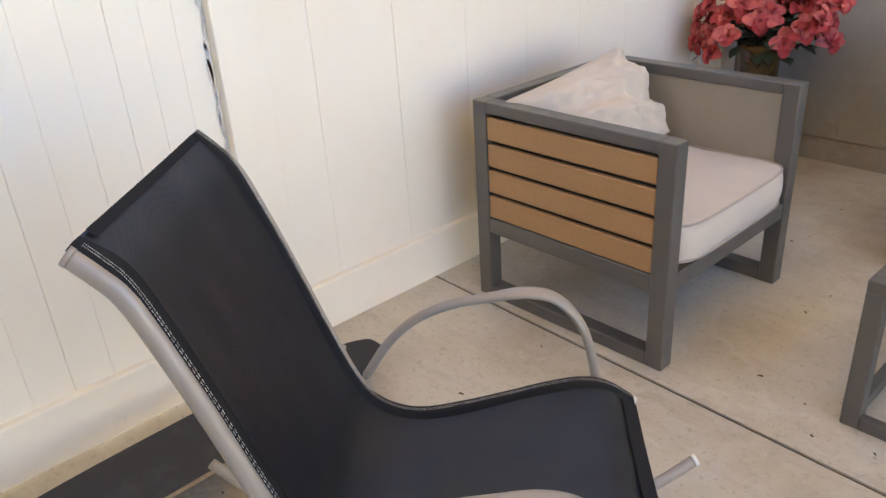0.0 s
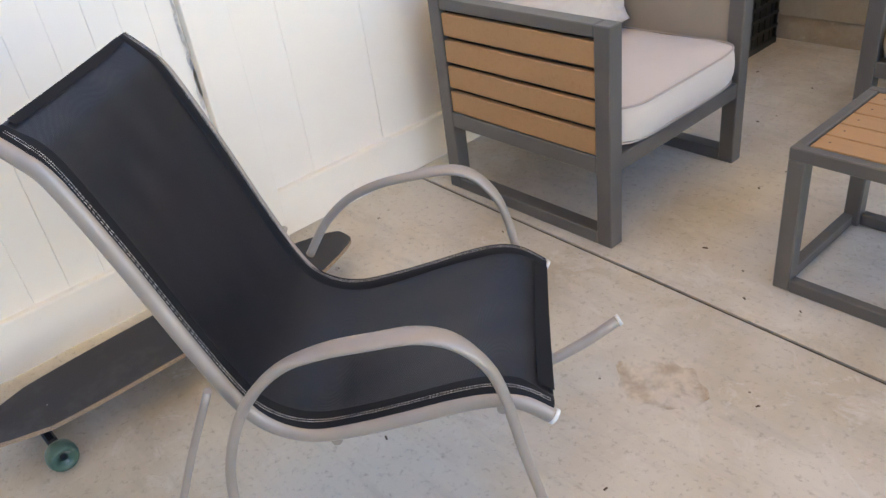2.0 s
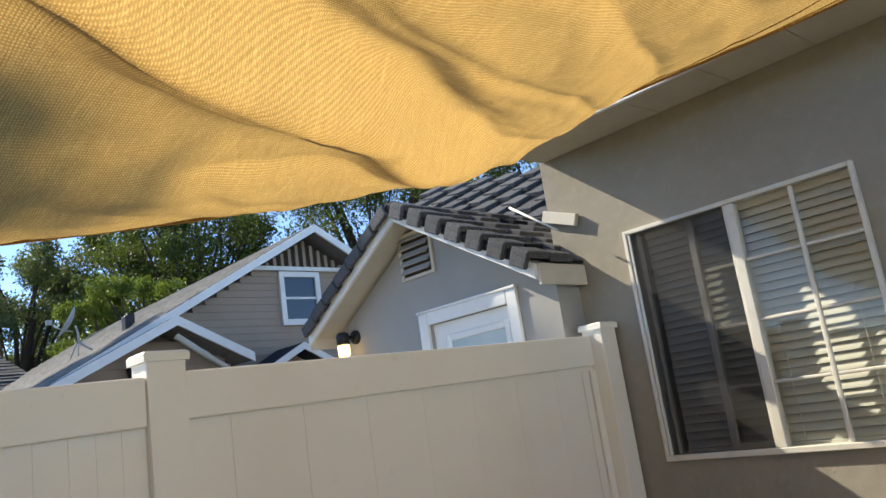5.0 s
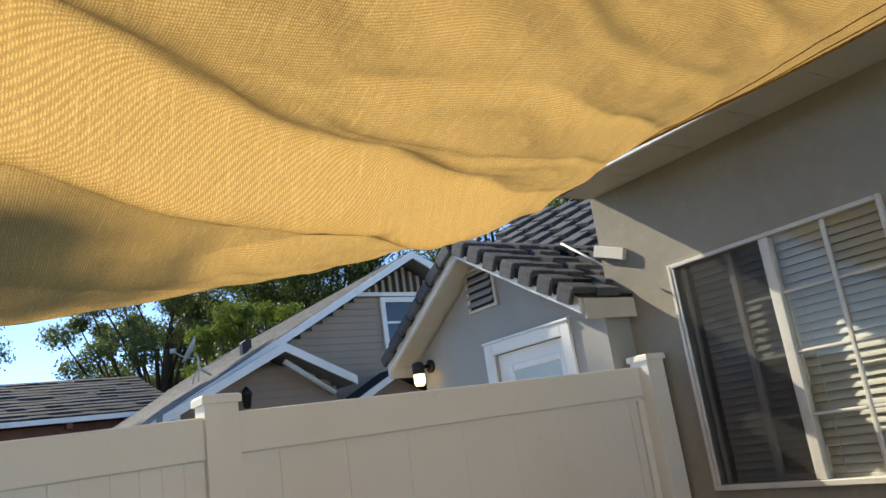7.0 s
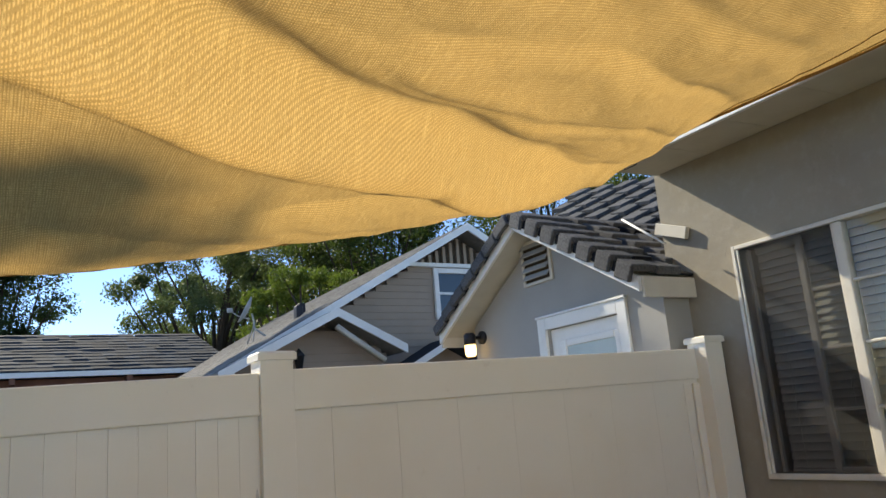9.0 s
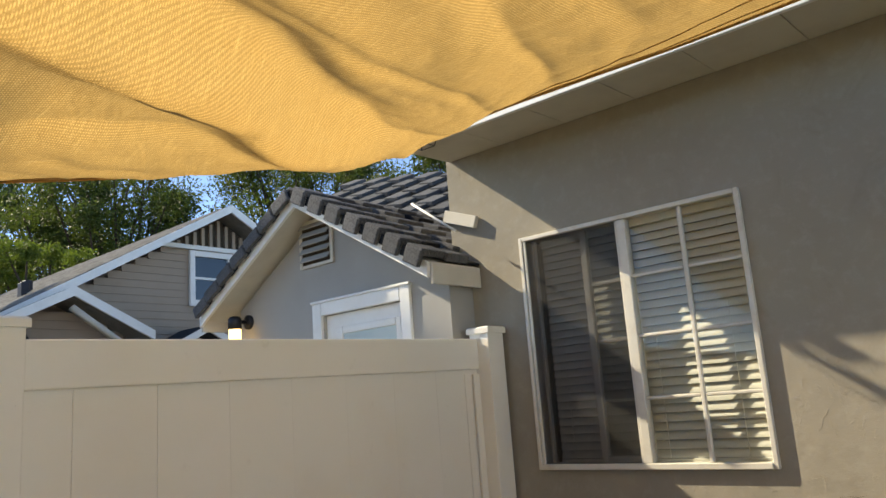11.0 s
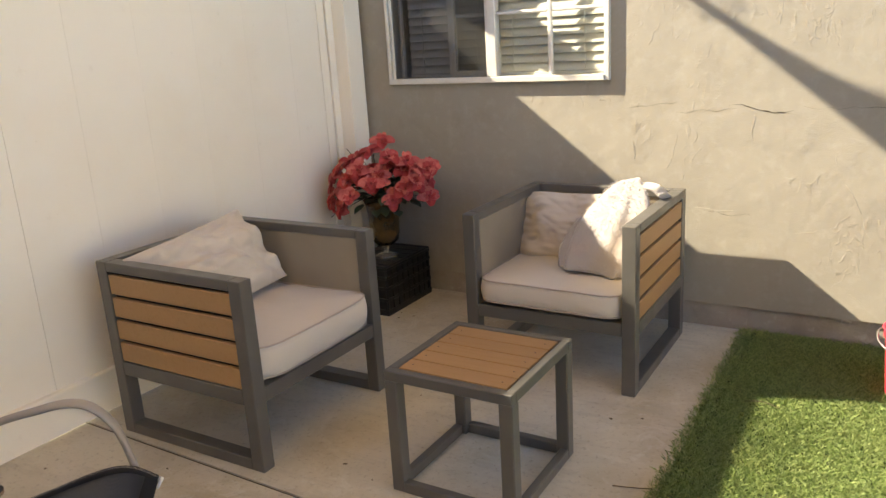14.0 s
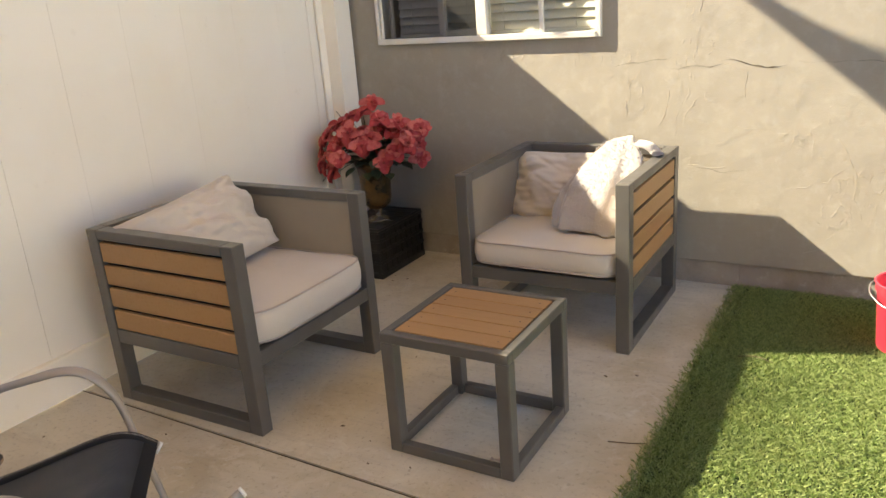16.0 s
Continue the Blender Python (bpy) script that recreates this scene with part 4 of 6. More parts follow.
def blanket():
    """A thick fleece throw, folded over the arm and slumping to the seat."""
    t = thing("fleece_throw", pose(1.646, -0.423, 0.42), "fluffy white and peach fleece throw draped over the chair arm", "blanket")
    bm = B()
    n, k = 44, 40
    rings = []
    for j in range(k + 1):
        f = j / k
        # spine from the seat up over the arm
        px = -0.066 + 0.046 * f
        py = -0.215 + 0.285 * f
        pz = -0.005 + 0.312 * f
        wx = 0.178 * (math.sin(math.pi * min(1, 0.22 + 0.70 * f)) ** 0.8) * (1 - 0.25 * f)
        wy = 0.060 * (math.sin(math.pi * min(1, 0.12 + 0.82 * f)) ** 0.6)
        ring = []
        for i in range(n):
            a = i * math.tau / n
            fold = 1 + 0.16 * math.sin(3 * a + 2.2 * f) * (0.4 + f) + 0.09 * math.sin(7 * a - 3 * f)
            q = Vector((px + wx * fold * math.cos(a), py + wy * fold * math.sin(a), pz + 0.02 * math.cos(a) * (f - 0.5)))
            q += Vector((0.4, 1, 0.5)) * (0.02 * noise.noise(q * 8) + 0.006 * noise.noise(q * 30))
            q.z = max(q.z, -0.018)
            ring.append(bm.verts.new(q))
        rings.append(ring)
    for a, b in zip(rings, rings[1:]):
        for i in range(n):
            bm.faces.new((a[i], a[(i + 1) % n], b[(i + 1) % n], b[i])).smooth = True
    bm.faces.new(rings[0][::-1]), bm.faces.new(rings[-1])
    body = part("folded_body", bm, M["fleece"], t)
    # fleece tufts
    r = random.Random(5)
    verts, faces = [], []
    me = body.data
    for p in me.polygons:
        for q in range(5):
            o = p.center + Vector((r.uniform(-1, 1), r.uniform(-1, 1), r.uniform(-1, 1))) * 0.008
            d = (p.normal + Vector((r.uniform(-1, 1), r.uniform(-1, 1), r.uniform(-1, 1))) * 0.9).normalized() * r.uniform(0.003, 0.007)
            s = d.orthogonal().normalized() * 0.0018
            b = len(verts)
            verts += [tuple(o - s), tuple(o + s), tuple(o + d)]
            faces.append((b, b + 1, b + 2))
    ob = new("fleece_nap", soup("fleece_nap", verts, faces, M["fleece"]))
    ob.parent = t
    ob["kind"] = "stuff"
    # turned-over hem on the arm
    bm = B()
    pts = smooth_path([(0.0, 0.07, 0.27), (0.05, 0.075, 0.288), (0.10, 0.07, 0.283), (0.128, 0.07, 0.262), (0.14, 0.065, 0.252)], 5)
    tube(bm, pts, 0.045, 0.014, 12, side=(0, 1, 0))
    part("folded_hem", bm, M["fleece"], t)
    return t


blanket()


# ---- side table ----
def side_table():
    t = thing("side_table", pose(1.542, -1.505, 0), "square grey metal side table with golden brown slatted top", "table")
    w, P, H = 0.212, 0.043, 0.405
    for sx in (-1, 1):
        for sy in (-1, 1):
            a, b = sorted((sx * w, sx * (w - P)))
            c, d = sorted((sy * w * 1.03, sy * (w * 1.03 - P)))
            part("leg", box(B(), (a, c, 0), (b, d, H - 0.034), 0.003), M["coat"], t)
    v = w * 1.03
    for z0, z1 in ((0.0, 0.036), (H - 0.034, H)):
        for s in (-1, 1):
            a, b = sorted((s * v, s * (v - 0.028)))
            e = P if z0 == 0 else 0.0
            part("rail", box(B(), (-w + e, a, z0), (w - e, b, z1), 0.0025), M["coat"], t)
            a, b = sorted((s * w, s * (w - 0.028)))
            e = P if z0 == 0 else 0.028
            part("rail", box(B(), (a, -v + e, z0), (b, v - e, z1), 0.0025), M["coat"], t)
    # added dark sheet that makes the gaps between top slats read as shaded
    part("top_liner", box(B(), (-w + 0.028, -v + 0.028, H - 0.030), (w - 0.028, v - 0.028, H - 0.020)), M["backing"], t)
    n = 5
    step = (2 * v - 0.066) / n
    for k in range(n):
        y = -v + 0.033 + k * step
        bm = box(B(), (-w + 0.033, y + 0.0028, H - 0.019), (w - 0.033, y + step - 0.0028, H - 0.001), 0.0015)
        s = part("slat", bm, M["slat"], t)
        for x in (-w + 0.062, w - 0.062):
            for q in (0.5,):
                part("screw", lathe(B(), [(0.0026, 0), (0.0026, 0.0008), (0.0001, 0.001)], 8, (x, y + step * q, H - 0.0012)), M["steel"], s)
    return t


side_table()

# dry leaves and twigs
r = random.Random(8)
for x, y, a in ((1.705, -1.696, 20), (1.675, -1.700, 120), (1.69, -1.690, 220)):
    t = thing("dry_leaf", pose(x, y, 0.037, 0, 0, a), "small dry curled leaf on the table rail", "leaf", "dry leaves")
    bm = B()
    rows = [[bm.verts.new((u * 0.012, v * 0.006 * (1 - u * u) + 0.0001 * v, 0.006 * u * u + 0.002 * v * v + 0.001)) for v in (-1, 0, 1)] for u in (-1, -0.5, 0, 0.5, 1)]
    for p, q in zip(rows, rows[1:]):
        for k in range(2):
            bm.faces.new((p[k], p[k + 1], q[k + 1], q[k]))
    part("blade", bm, M["piping"], t)
for pts in ([(1.93, -1.42, 0.004), (2.0, -1.405, 0.006), (2.05, -1.41, 0.02)], [(2.19, -0.76, 0.035), (2.25, -0.755, 0.042), (2.31, -0.77, 0.036)]):
    t = thing("twig", pose(0, 0, 0), "thin dry twig at the turf edge", "twig", "twigs")
    part("stem", tube(B(), smooth_path(pts, 4), 0.0016, sides=5), M["twig"], t)
for k in range(46):
    x, y = r.uniform(0.15, 1.95), r.uniform(-3.1, -0.3)
    if (0.15 < x < 0.9 and -1.9 < y < -1.05) or (1.1 < x < 1.86 and y > -0.9):
        continue
    t = thing("leaf_scrap", pose(x, y, 0.0, 0, 0, r.uniform(0, 360)), "tiny dark dry leaf scrap on the slab", "leaf scrap", "leaf scraps")
    s = r.uniform(0.003, 0.008)
    bm = B()
    prism(bm, [(-s, 0.001), (0, 0.0014), (s, 0.001), (s * 0.4, 0.0035), (-s * 0.5, 0.003)], s * 0.7)
    part("scrap", bm, M["twig"], t)


# ---- crate, vase and flowers ----
def milk_crate():
    c = thing("milk_crate", pose(0.307, -0.250, 0), "black plastic lattice crate turned upside down", "crate")
    w, d, H = 0.138, 0.205, 0.26
    top = B()
    box(top, (-w, -d, H - 0.012), (w, d, H), 0.004)
    part("top_panel", top, M["crate"], c)
    for k in range(6):
        y = -d + 0.03 + k * (2 * d - 0.06) / 5
        part("top_rib", box(B(), (-w + 0.008, y - 0.005, H), (w - 0.008, y + 0.005, H + 0.004), 0.001), M["crate"], c)
    for sx in (-1, 1):
        a, b = sorted((sx * w, sx * (w - 0.009)))
        for z0, z1 in ((0, 0.03), (0.075, 0.09), (0.135, 0.15), (0.19, 0.205), (0.235, H - 0.012)):
            part("side_band", box(B(), (a, -d, z0), (b, d, z1), 0.002), M["crate"], c)
        for k in range(9):
            y = -d + 0.006 + k * (2 * d - 0.022) / 8
            a2, b2 = sorted((sx * (w - 0.002), sx * (w - 0.007)))
            part("side_rib", box(B(), (a2, y, 0.03), (b2, y + 0.010, 0.235)), M["crate"], c)
    for sy in (-1, 1):
        a, b = sorted((sy * d, sy * (d - 0.009)))
        for z0, z1 in ((0, 0.03), (0.075, 0.09), (0.135, 0.15), (0.19, 0.205), (0.235, H - 0.012)):
            part("side_band", box(B(), (-w + 0.009, a, z0), (w - 0.009, b, z1), 0.002), M["crate"], c)
        for k in range(6):
            x = -w + 0.012 + k * (2 * w - 0.034) / 5
            a2, b2 = sorted((sy * (d - 0.002), sy * (d - 0.007)))
            part("side_rib", box(B(), (x, a2, 0.03), (x + 0.010, b2, 0.235)), M["crate"], c)
    part("liner", box(B(), (-w + 0.015, -d + 0.015, 0.004), (w - 0.015, d - 0.015, H - 0.016)), M["crate"], c)
    return c


milk_crate()
VX, VY, VZ = 0.335, -0.285, 0.264
vase = thing("vase", pose(VX, VY, VZ), "footed amber-brown glass vase with a clear stem", "vase")
part("foot", lathe(B(), [(0.058, 0), (0.058, 0.004), (0.040, 0.010), (0.016, 0.016)]), M["clear"], vase, "clear glass foot")
part("stem", lathe(B(), [(0.016, 0.016), (0.013, 0.03), (0.018, 0.045), (0.015, 0.06)]), M["clear"], vase, "clear glass stem")
part("bowl", lathe(B(), [(0.012, 0.058), (0.045, 0.064), (0.068, 0.085), (0.076, 0.12), (0.077, 0.16), (0.080, 0.22), (0.088, 0.27), (0.098, 0.298), (0.093, 0.298), (0.080, 0.262), (0.070, 0.15), (0.03, 0.08), (0.0005, 0.076)], 36), M["amber"], vase)


def flower_spray():
    t = thing("flower_bouquet", pose(VX, VY, VZ + 0.25), "bouquet of coral red silk flowers with dark leaves", "flowers")
    r = random.Random(21)
    heads = []
    for k in range(60):
        for _ in range(60):
            a, e = r.uniform(0, math.tau), r.uniform(0.12, 1.35)
            d = r.uniform(0.19, 0.30)
            p = Vector((math.cos(a) * math.cos(e) * d * 1.0, math.sin(a) * math.cos(e) * d * 0.75, math.sin(e) * d * 0.78 + 0.02))
            if p.y + VY > -0.06 or p.x + VX < 0.06:
                continue
            if all((p - q).length > 0.055 for q in heads):
                heads.append(p)
                break
        if len(heads) >= 30:
            break
    heads += [Vector((0.275, 0.03, 0.215)), Vector((0.225, -0.02, 0.20)), Vector((0.03, 0.0, 0.345)), Vector((-0.245, -0.08, 0.12)), Vector((-0.15, -0.12, 0.08)), Vector((-0.10, -0.14, 0.16)), Vector((-0.20, -0.13, 0.05)), Vector((-0.13, -0.16, 0.02)), Vector((-0.05, -0.19, 0.10)), Vector((-0.24, -0.03, 0.16)), Vector((-0.19, -0.10, 0.19)), Vector((0.245, -0.05, 0.16)), Vector((-0.02, -0.15, 0.22)), Vector((0.06, -0.16, 0.16)), Vector((0.0, -0.05, 0.30)), Vector((-0.08, -0.05, 0.275)), Vector((0.09, -0.04, 0.27)), Vector((0.17, 0.0, 0.245)), Vector((-0.16, -0.04, 0.235))]
    for p in heads:
        out = (p - Vector((0, 0, 0.02))).normalized()
        out = (out + Vector((0.25, -0.45, 0.1)) + Vector((r.uniform(-0.4, 0.4), r.uniform(-0.4, 0.4), r.uniform(-0.3, 0.4)))).normalized()
        turn = out.to_track_quat("Z", "Y").to_matrix().to_4x4()
        bm = B()
        for layer, (num, size, lift) in enumerate(((r.choice((4, 5)), 0.058, r.uniform(0.1, 0.5)), (3, 0.040, 0.9))):
            for k in range(num):
                ang = k * math.tau / num + layer * 0.6 + r.uniform(-0.2, 0.2)
                L, W = size * r.uniform(0.8, 1.2), size * r.uniform(0.42, 0.52)
                cup = lift + r.uniform(-0.3, 0.3)
                rows = []
                for i in range(6):
                    u = i / 5
                    wid = W * math.sin(math.pi * min(0.97, 0.12 + 0.80 * u)) ** 0.7
                    rows.append([(u * L * math.cos(cup * (1 - 0.5 * u)), v * wid, u * L * math.sin(cup * (1 - 0.6 * u)) - 0.010 * u ** 3 + 0.012 * v * v) for v in (-1, -0.5, 0, 0.5, 1)])
                m = Matrix.Translation(p) @ turn @ Matrix.Rotation(ang, 4, "Z")
                vs = [[bm.verts.new(m @ Vector(q)) for q in row] for row in rows]
                for a, b in zip(vs, vs[1:]):
                    for i in range(4):
                        bm.faces.new((a[i], a[i + 1], b[i + 1], b[i])).smooth = True
        fl = part("flower", bm, M["petal"], t)
        me_h = B()
        bmesh.ops.create_icosphere(me_h, subdivisions=1, radius=0.008, matrix=Matrix.Translation(p + out * 0.012))
        part("flower_centre", me_h, M["heart"], fl)
        base = Vector((r.uniform(-0.05, 0.05), r.uniform(-0.05, 0.05), 0.0))
        part("stem", tube(B(), smooth_path([base, base * 0.6 + p * 0.35 + Vector((0, 0, 0.05)), p - out * 0.004], 4), 0.0016, sides=5), M["silk_leaf"], t)
    for k in range(70):
        a, e = r.uniform(0, math.tau), r.uniform(-0.35, 0.8)
        d = r.uniform(0.06, 0.16)
        p = Vector((math.cos(a) * math.cos(e) * d, math.sin(a) * math.cos(e) * d * 0.8, math.sin(e) * d + 0.05))
        if p.y + VY > -0.07 or p.x + VX < 0.06:
            continue
        out = (p.normalized() + Vector((r.uniform(-0.5, 0.5), r.uniform(-0.5, 0.5), r.uniform(-0.7, 0.3)))).normalized()
        m = Matrix.Translation(p) @ out.to_track_quat("X", "Z").to_matrix().to_4x4()
        bm = B()
        L, W = r.uniform(0.05, 0.085), r.uniform(0.020, 0.030)
        vs = [[bm.verts.new(m @ Vector((u * L, v * W * math.sin(math.pi * min(0.98, 0.06 + 0.9 * u)), -0.025 * u * u + 0.006 * abs(v)))) for v in (-1, -0.5, 0, 0.5, 1)] for u in [i / 6 for i in range(7)]]
        for a2, b2 in zip(vs, vs[1:]):
            for i in range(4):
                bm.faces.new((a2[i], a2[i + 1], b2[i + 1], b2[i])).smooth = True
        part("leaf", bm, M["silk_leaf"], t)
    for q in ([(-0.08, -0.05, 0.06), (-0.17, -0.10, 0.03), (-0.235, -0.13, -0.035)], [(-0.17, -0.10, 0.03), (-0.22, -0.12, 0.03), (-0.25, -0.13, 0.05)], [(-0.12, 0.0, 0.2), (-0.17, 0.0, 0.27), (-0.2, 0.0, 0.30)]):
        part("sprig", tube(B(), smooth_path(q, 4), 0.0018, sides=5), M["twig"], t)
    return t


flower_spray()


# ---- rocking sling chair ----
def rocking_chair():
    """u runs forward, v to its left, from the lower rear corner below the head end."""
    f, l = Vector((0.73, 0.683, 0)), Vector((-0.683, 0.73, 0))
    m = Matrix(((f.x * 0.97, l.x, 0, 0.948), (f.y * 0.97, l.y, 0, -3.219), (0, 0, 1, 0), (0, 0, 0, 1)))
    c = thing("rocking_chair", m, "black mesh sling rocking chair with taupe metal frame", "chair")
    W = 0.418
    prof = [(0.002, 0.936), (0.028, 0.912), (0.052, 0.885), (0.075, 0.835), (0.120, 0.715), (0.168, 0.575), (0.212, 0.462), (0.245, 0.412), (0.290, 0.384), (0.345, 0.376), (0.42, 0.389),
            (0.50, 0.409), (0.585, 0.432), (0.645, 0.441), (0.69, 0.432), (0.735, 0.402)]
    line = smooth_path([(u, 0, z) for u, z in prof], 7)
    for v, s in ((0.0, -1), (W, 1)):
        path = [p + Vector((0, v, -0.012)) for p in line]
        part("side_rail", tube(B(), path, 0.010, 0.0145, 12, side=(0, 1, 0)), M["taupe"], c)
        for e, q, mat in ((path[0], path[1], "taupe"), (path[-1], path[-2], "plastic")):
            d = (e - q).normalized()
            part("end_cap", tube(B(), [e - d * 0.001, e + d * 0.006], 0.0108, 0.0152, 12, side=(0, 1, 0)), M[mat], c, "pale plastic end cap" if mat == "plastic" else "")
    # sling cloth between the rails
    bm = B()
    n = 24
    rows = []
    for k, p in enumerate(line):
        s = k / (len(line) - 1)
        sag = 0.016 * math.sin(math.pi * s) + 0.004
        a = line[max(0, k - 1)]
        b = line[min(len(line) - 1, k + 1)]
        t = (b - a).normalized()
        nrm = Vector((-t.z, 0, t.x))
        nrm = nrm if nrm.z > 0 or nrm.x > 0 else -nrm
        rows.append([bm.verts.new(p + Vector((0, 0.006 + (W - 0.012) * i / n, 0)) + nrm * (0.007 - sag * 4 * (i / n) * (1 - i / n) + fuzz((p.x * 9, i * 0.3, p.z * 9), 1.0, 0.002))) for i in range(n + 1)])
    for a, b in zip(rows, rows[1:]):
        for i in range(n):
            bm.faces.new((a[i], a[i + 1], b[i + 1], b[i])).smooth = True
    bm.normal_update()
    bmesh.ops.solidify(bm, geom=bm.faces, thickness=0.0005)
    part("sling", bm, M["sling"], c, "black woven mesh sling")
    for v0, v1 in ((-0.004, 0.036), (W - 0.036, W + 0.004)):
        bm = B()
        prev = None
        for k, p in enumerate(line):
            a, b = line[max(0, k - 1)], line[min(len(line) - 1, k + 1)]
            t = (b - a).normalized()
            nrm = Vector((-t.z, 0, t.x))
            nrm = nrm if nrm.z > 0 or nrm.x > 0 else -nrm
            cur = [bm.verts.new(p + Vector((0, v, 0)) + nrm * h) for v, h in ((v0, -0.001), (v0 + 0.008, 0.0085), ((v0 + v1) / 2, 0.0085), (v1, 0.005))]
            if prev:
                for i in range(3):
                    bm.faces.new((prev[i], prev[i + 1], cur[i + 1], cur[i])).smooth = True
            prev = cur
        part("hem", bm, M["hem"], c)
        # stitching
        for off in (0.3, 0.42):
            v = v0 + (v1 - v0) * (off if v0 < 0.1 else 1 - off)
            bm = B()
            for k in range(2, len(line) - 2):
                for q in range(2):
                    p, p2 = line[k].lerp(line[k + 1], q * 0.5 + 0.06), line[k].lerp(line[k + 1], q * 0.5 + 0.40)
                    t = (p2 - p).normalized()
                    nrm = Vector((-t.z, 0, t.x))
                    nrm = nrm if nrm.z > 0 or nrm.x > 0 else -nrm
                    a = [bm.verts.new(x + Vector((0, v + y, 0)) + nrm * 0.0094) for x in (p, p2) for y in (-0.0007, 0.0007)]
                    bm.faces.new((a[0], a[1], a[3], a[2]))
            part("stitching", bm, M["thread"], c, "pale stitching")
    for k, rng in ((0, range(0, 4)), (1, range(len(line) - 5, len(line)))):
        bm = B()
        prev = None
        for q in rng:
            p = line[q]
            a, b = line[max(0, q - 1)], line[min(len(line) - 1, q + 1)]
            t = (b - a).normalized()
            nrm = Vector((-t.z, 0, t.x))
            nrm = nrm if nrm.z > 0 or nrm.x > 0 else -nrm
            s = q / (len(line) - 1)
            cur = [bm.verts.new(p + Vector((0, 0.035 + (W - 0.07) * i / 10, 0)) + nrm * (0.0108 - (0.016 * math.sin(math.pi * s) + 0.004) * 4 * (0.08 + 0.84 * i / 10) * (0.92 - 0.84 * i / 10) + 0.001)) for i in range(11)]
            if prev:
                for i in range(10):
                    bm.faces.new((prev[i], prev[i + 1], cur[i + 1], cur[i])).smooth = True
            prev = cur
        part("end_hem", bm, M["hem"], c)
    # cross bars
    for u, z in ((0.10, 0.715), (0.36, 0.335), (0.655, 0.395)):
        pts = smooth_path([(u, 0.012, z), (u - 0.01, W / 2, z - 0.02), (u, W - 0.012, z)], 6)
        if z > 0.5:
            pts = smooth_path([(0.072, 0.012, 0.795), (0.046, 0.04, 0.845), (0.026, 0.10, 0.878), (0.016, W / 2, 0.892), (0.026, W - 0.10, 0.878), (0.046, W - 0.04, 0.845), (0.072, W - 0.012, 0.795)], 6)
        part("cross_bar", tube(B(), pts, 0.010, sides=10), M["taupe"], c)
    # arms that run down into the legs, and the rockers
    for v, s in ((-0.028, -1), (W + 0.028, 1)):
        o = s * 0.022
        arm = [(0.150, v + o, 0.07), (0.165, v + o, 0.20), (0.185, v + o, 0.33), (0.225, v + o * 0.9, 0.435), (0.275, v + o, 0.508), (0.335, v + o * 1.1, 0.560), (0.405, v + o * 1.2, 0.588), (0.48, v + o * 1.2, 0.601),
               (0.545, v + o * 1.2, 0.609), (0.598, v + o * 1.2, 0.596), (0.640, v + o * 1.1, 0.552), (0.664, v + o, 0.490), (0.688, v + o, 0.36), (0.715, v + o, 0.23), (0.735, v + o, 0.105)]
        path = smooth_path(arm if s < 0 else [(a, b, c - 0.014) for a, b, c in arm[3:]], 6)
        bm = B()
        rings = []
        n = len(path)
        for i, q in enumerate(path):
            a, b = path[max(0, i - 1)], path[min(n - 1, i + 1)]
            t = (b - a).normalized()
            sd = Vector((0, 1, 0))
            up = t.cross(sd)
            g = math.exp(-((i / n - 0.53) / 0.17) ** 4)
            ra, rb = 0.0092 + 0.0095 * g, 0.0092 - 0.0005 * g
            rings.append([bm.verts.new(q + sd * ra * math.cos(k * math.tau / 12) + up * rb * math.sin(k * math.tau / 12)) for k in range(12)])
        for a, b in zip(rings, rings[1:]):
            for k in range(12):
                bm.faces.new((a[k], a[(k + 1) % 12], b[(k + 1) % 12], b[k])).smooth = True
        bm.faces.new(rings[0][::-1]), bm.faces.new(rings[-1])
        part("arm", bm, M["taupe"], c)
        rock = smooth_path([(-0.14, v + o, 0.20), (-0.06, v + o, 0.125), (0.06, v + o, 0.06), (0.20, v + o, 0.022), (0.36, v + o, 0.014), (0.52, v + o, 0.030), (0.68, v + o, 0.068), (0.80, v + o * 1.9, 0.114), (0.895, v + o * 3.2, 0.160)], 5)
        part("rocker", tube(B(), rock, 0.010, 0.014, 10, side=(0, 1, 0)), M["taupe"], c)
        d = (rock[-1] - rock[-2]).normalized()
        part("rocker_cap", tube(B(), [rock[-1], rock[-1] + d * 0.008], 0.0112, 0.0152, 10, side=(0, 1, 0)), M["plastic"], c, "white plastic rocker cap")
        brace = smooth_path([(0.19, v + o * 0.2, 0.50), (0.12, v + o * 0.6, 0.36), (0.05, v + o, 0.21), (-0.02, v + o, 0.10)], 5)
        part("rear_brace", tube(B(), brace, 0.007, sides=8), M["taupe"], c)
    return c


rocking_chair()


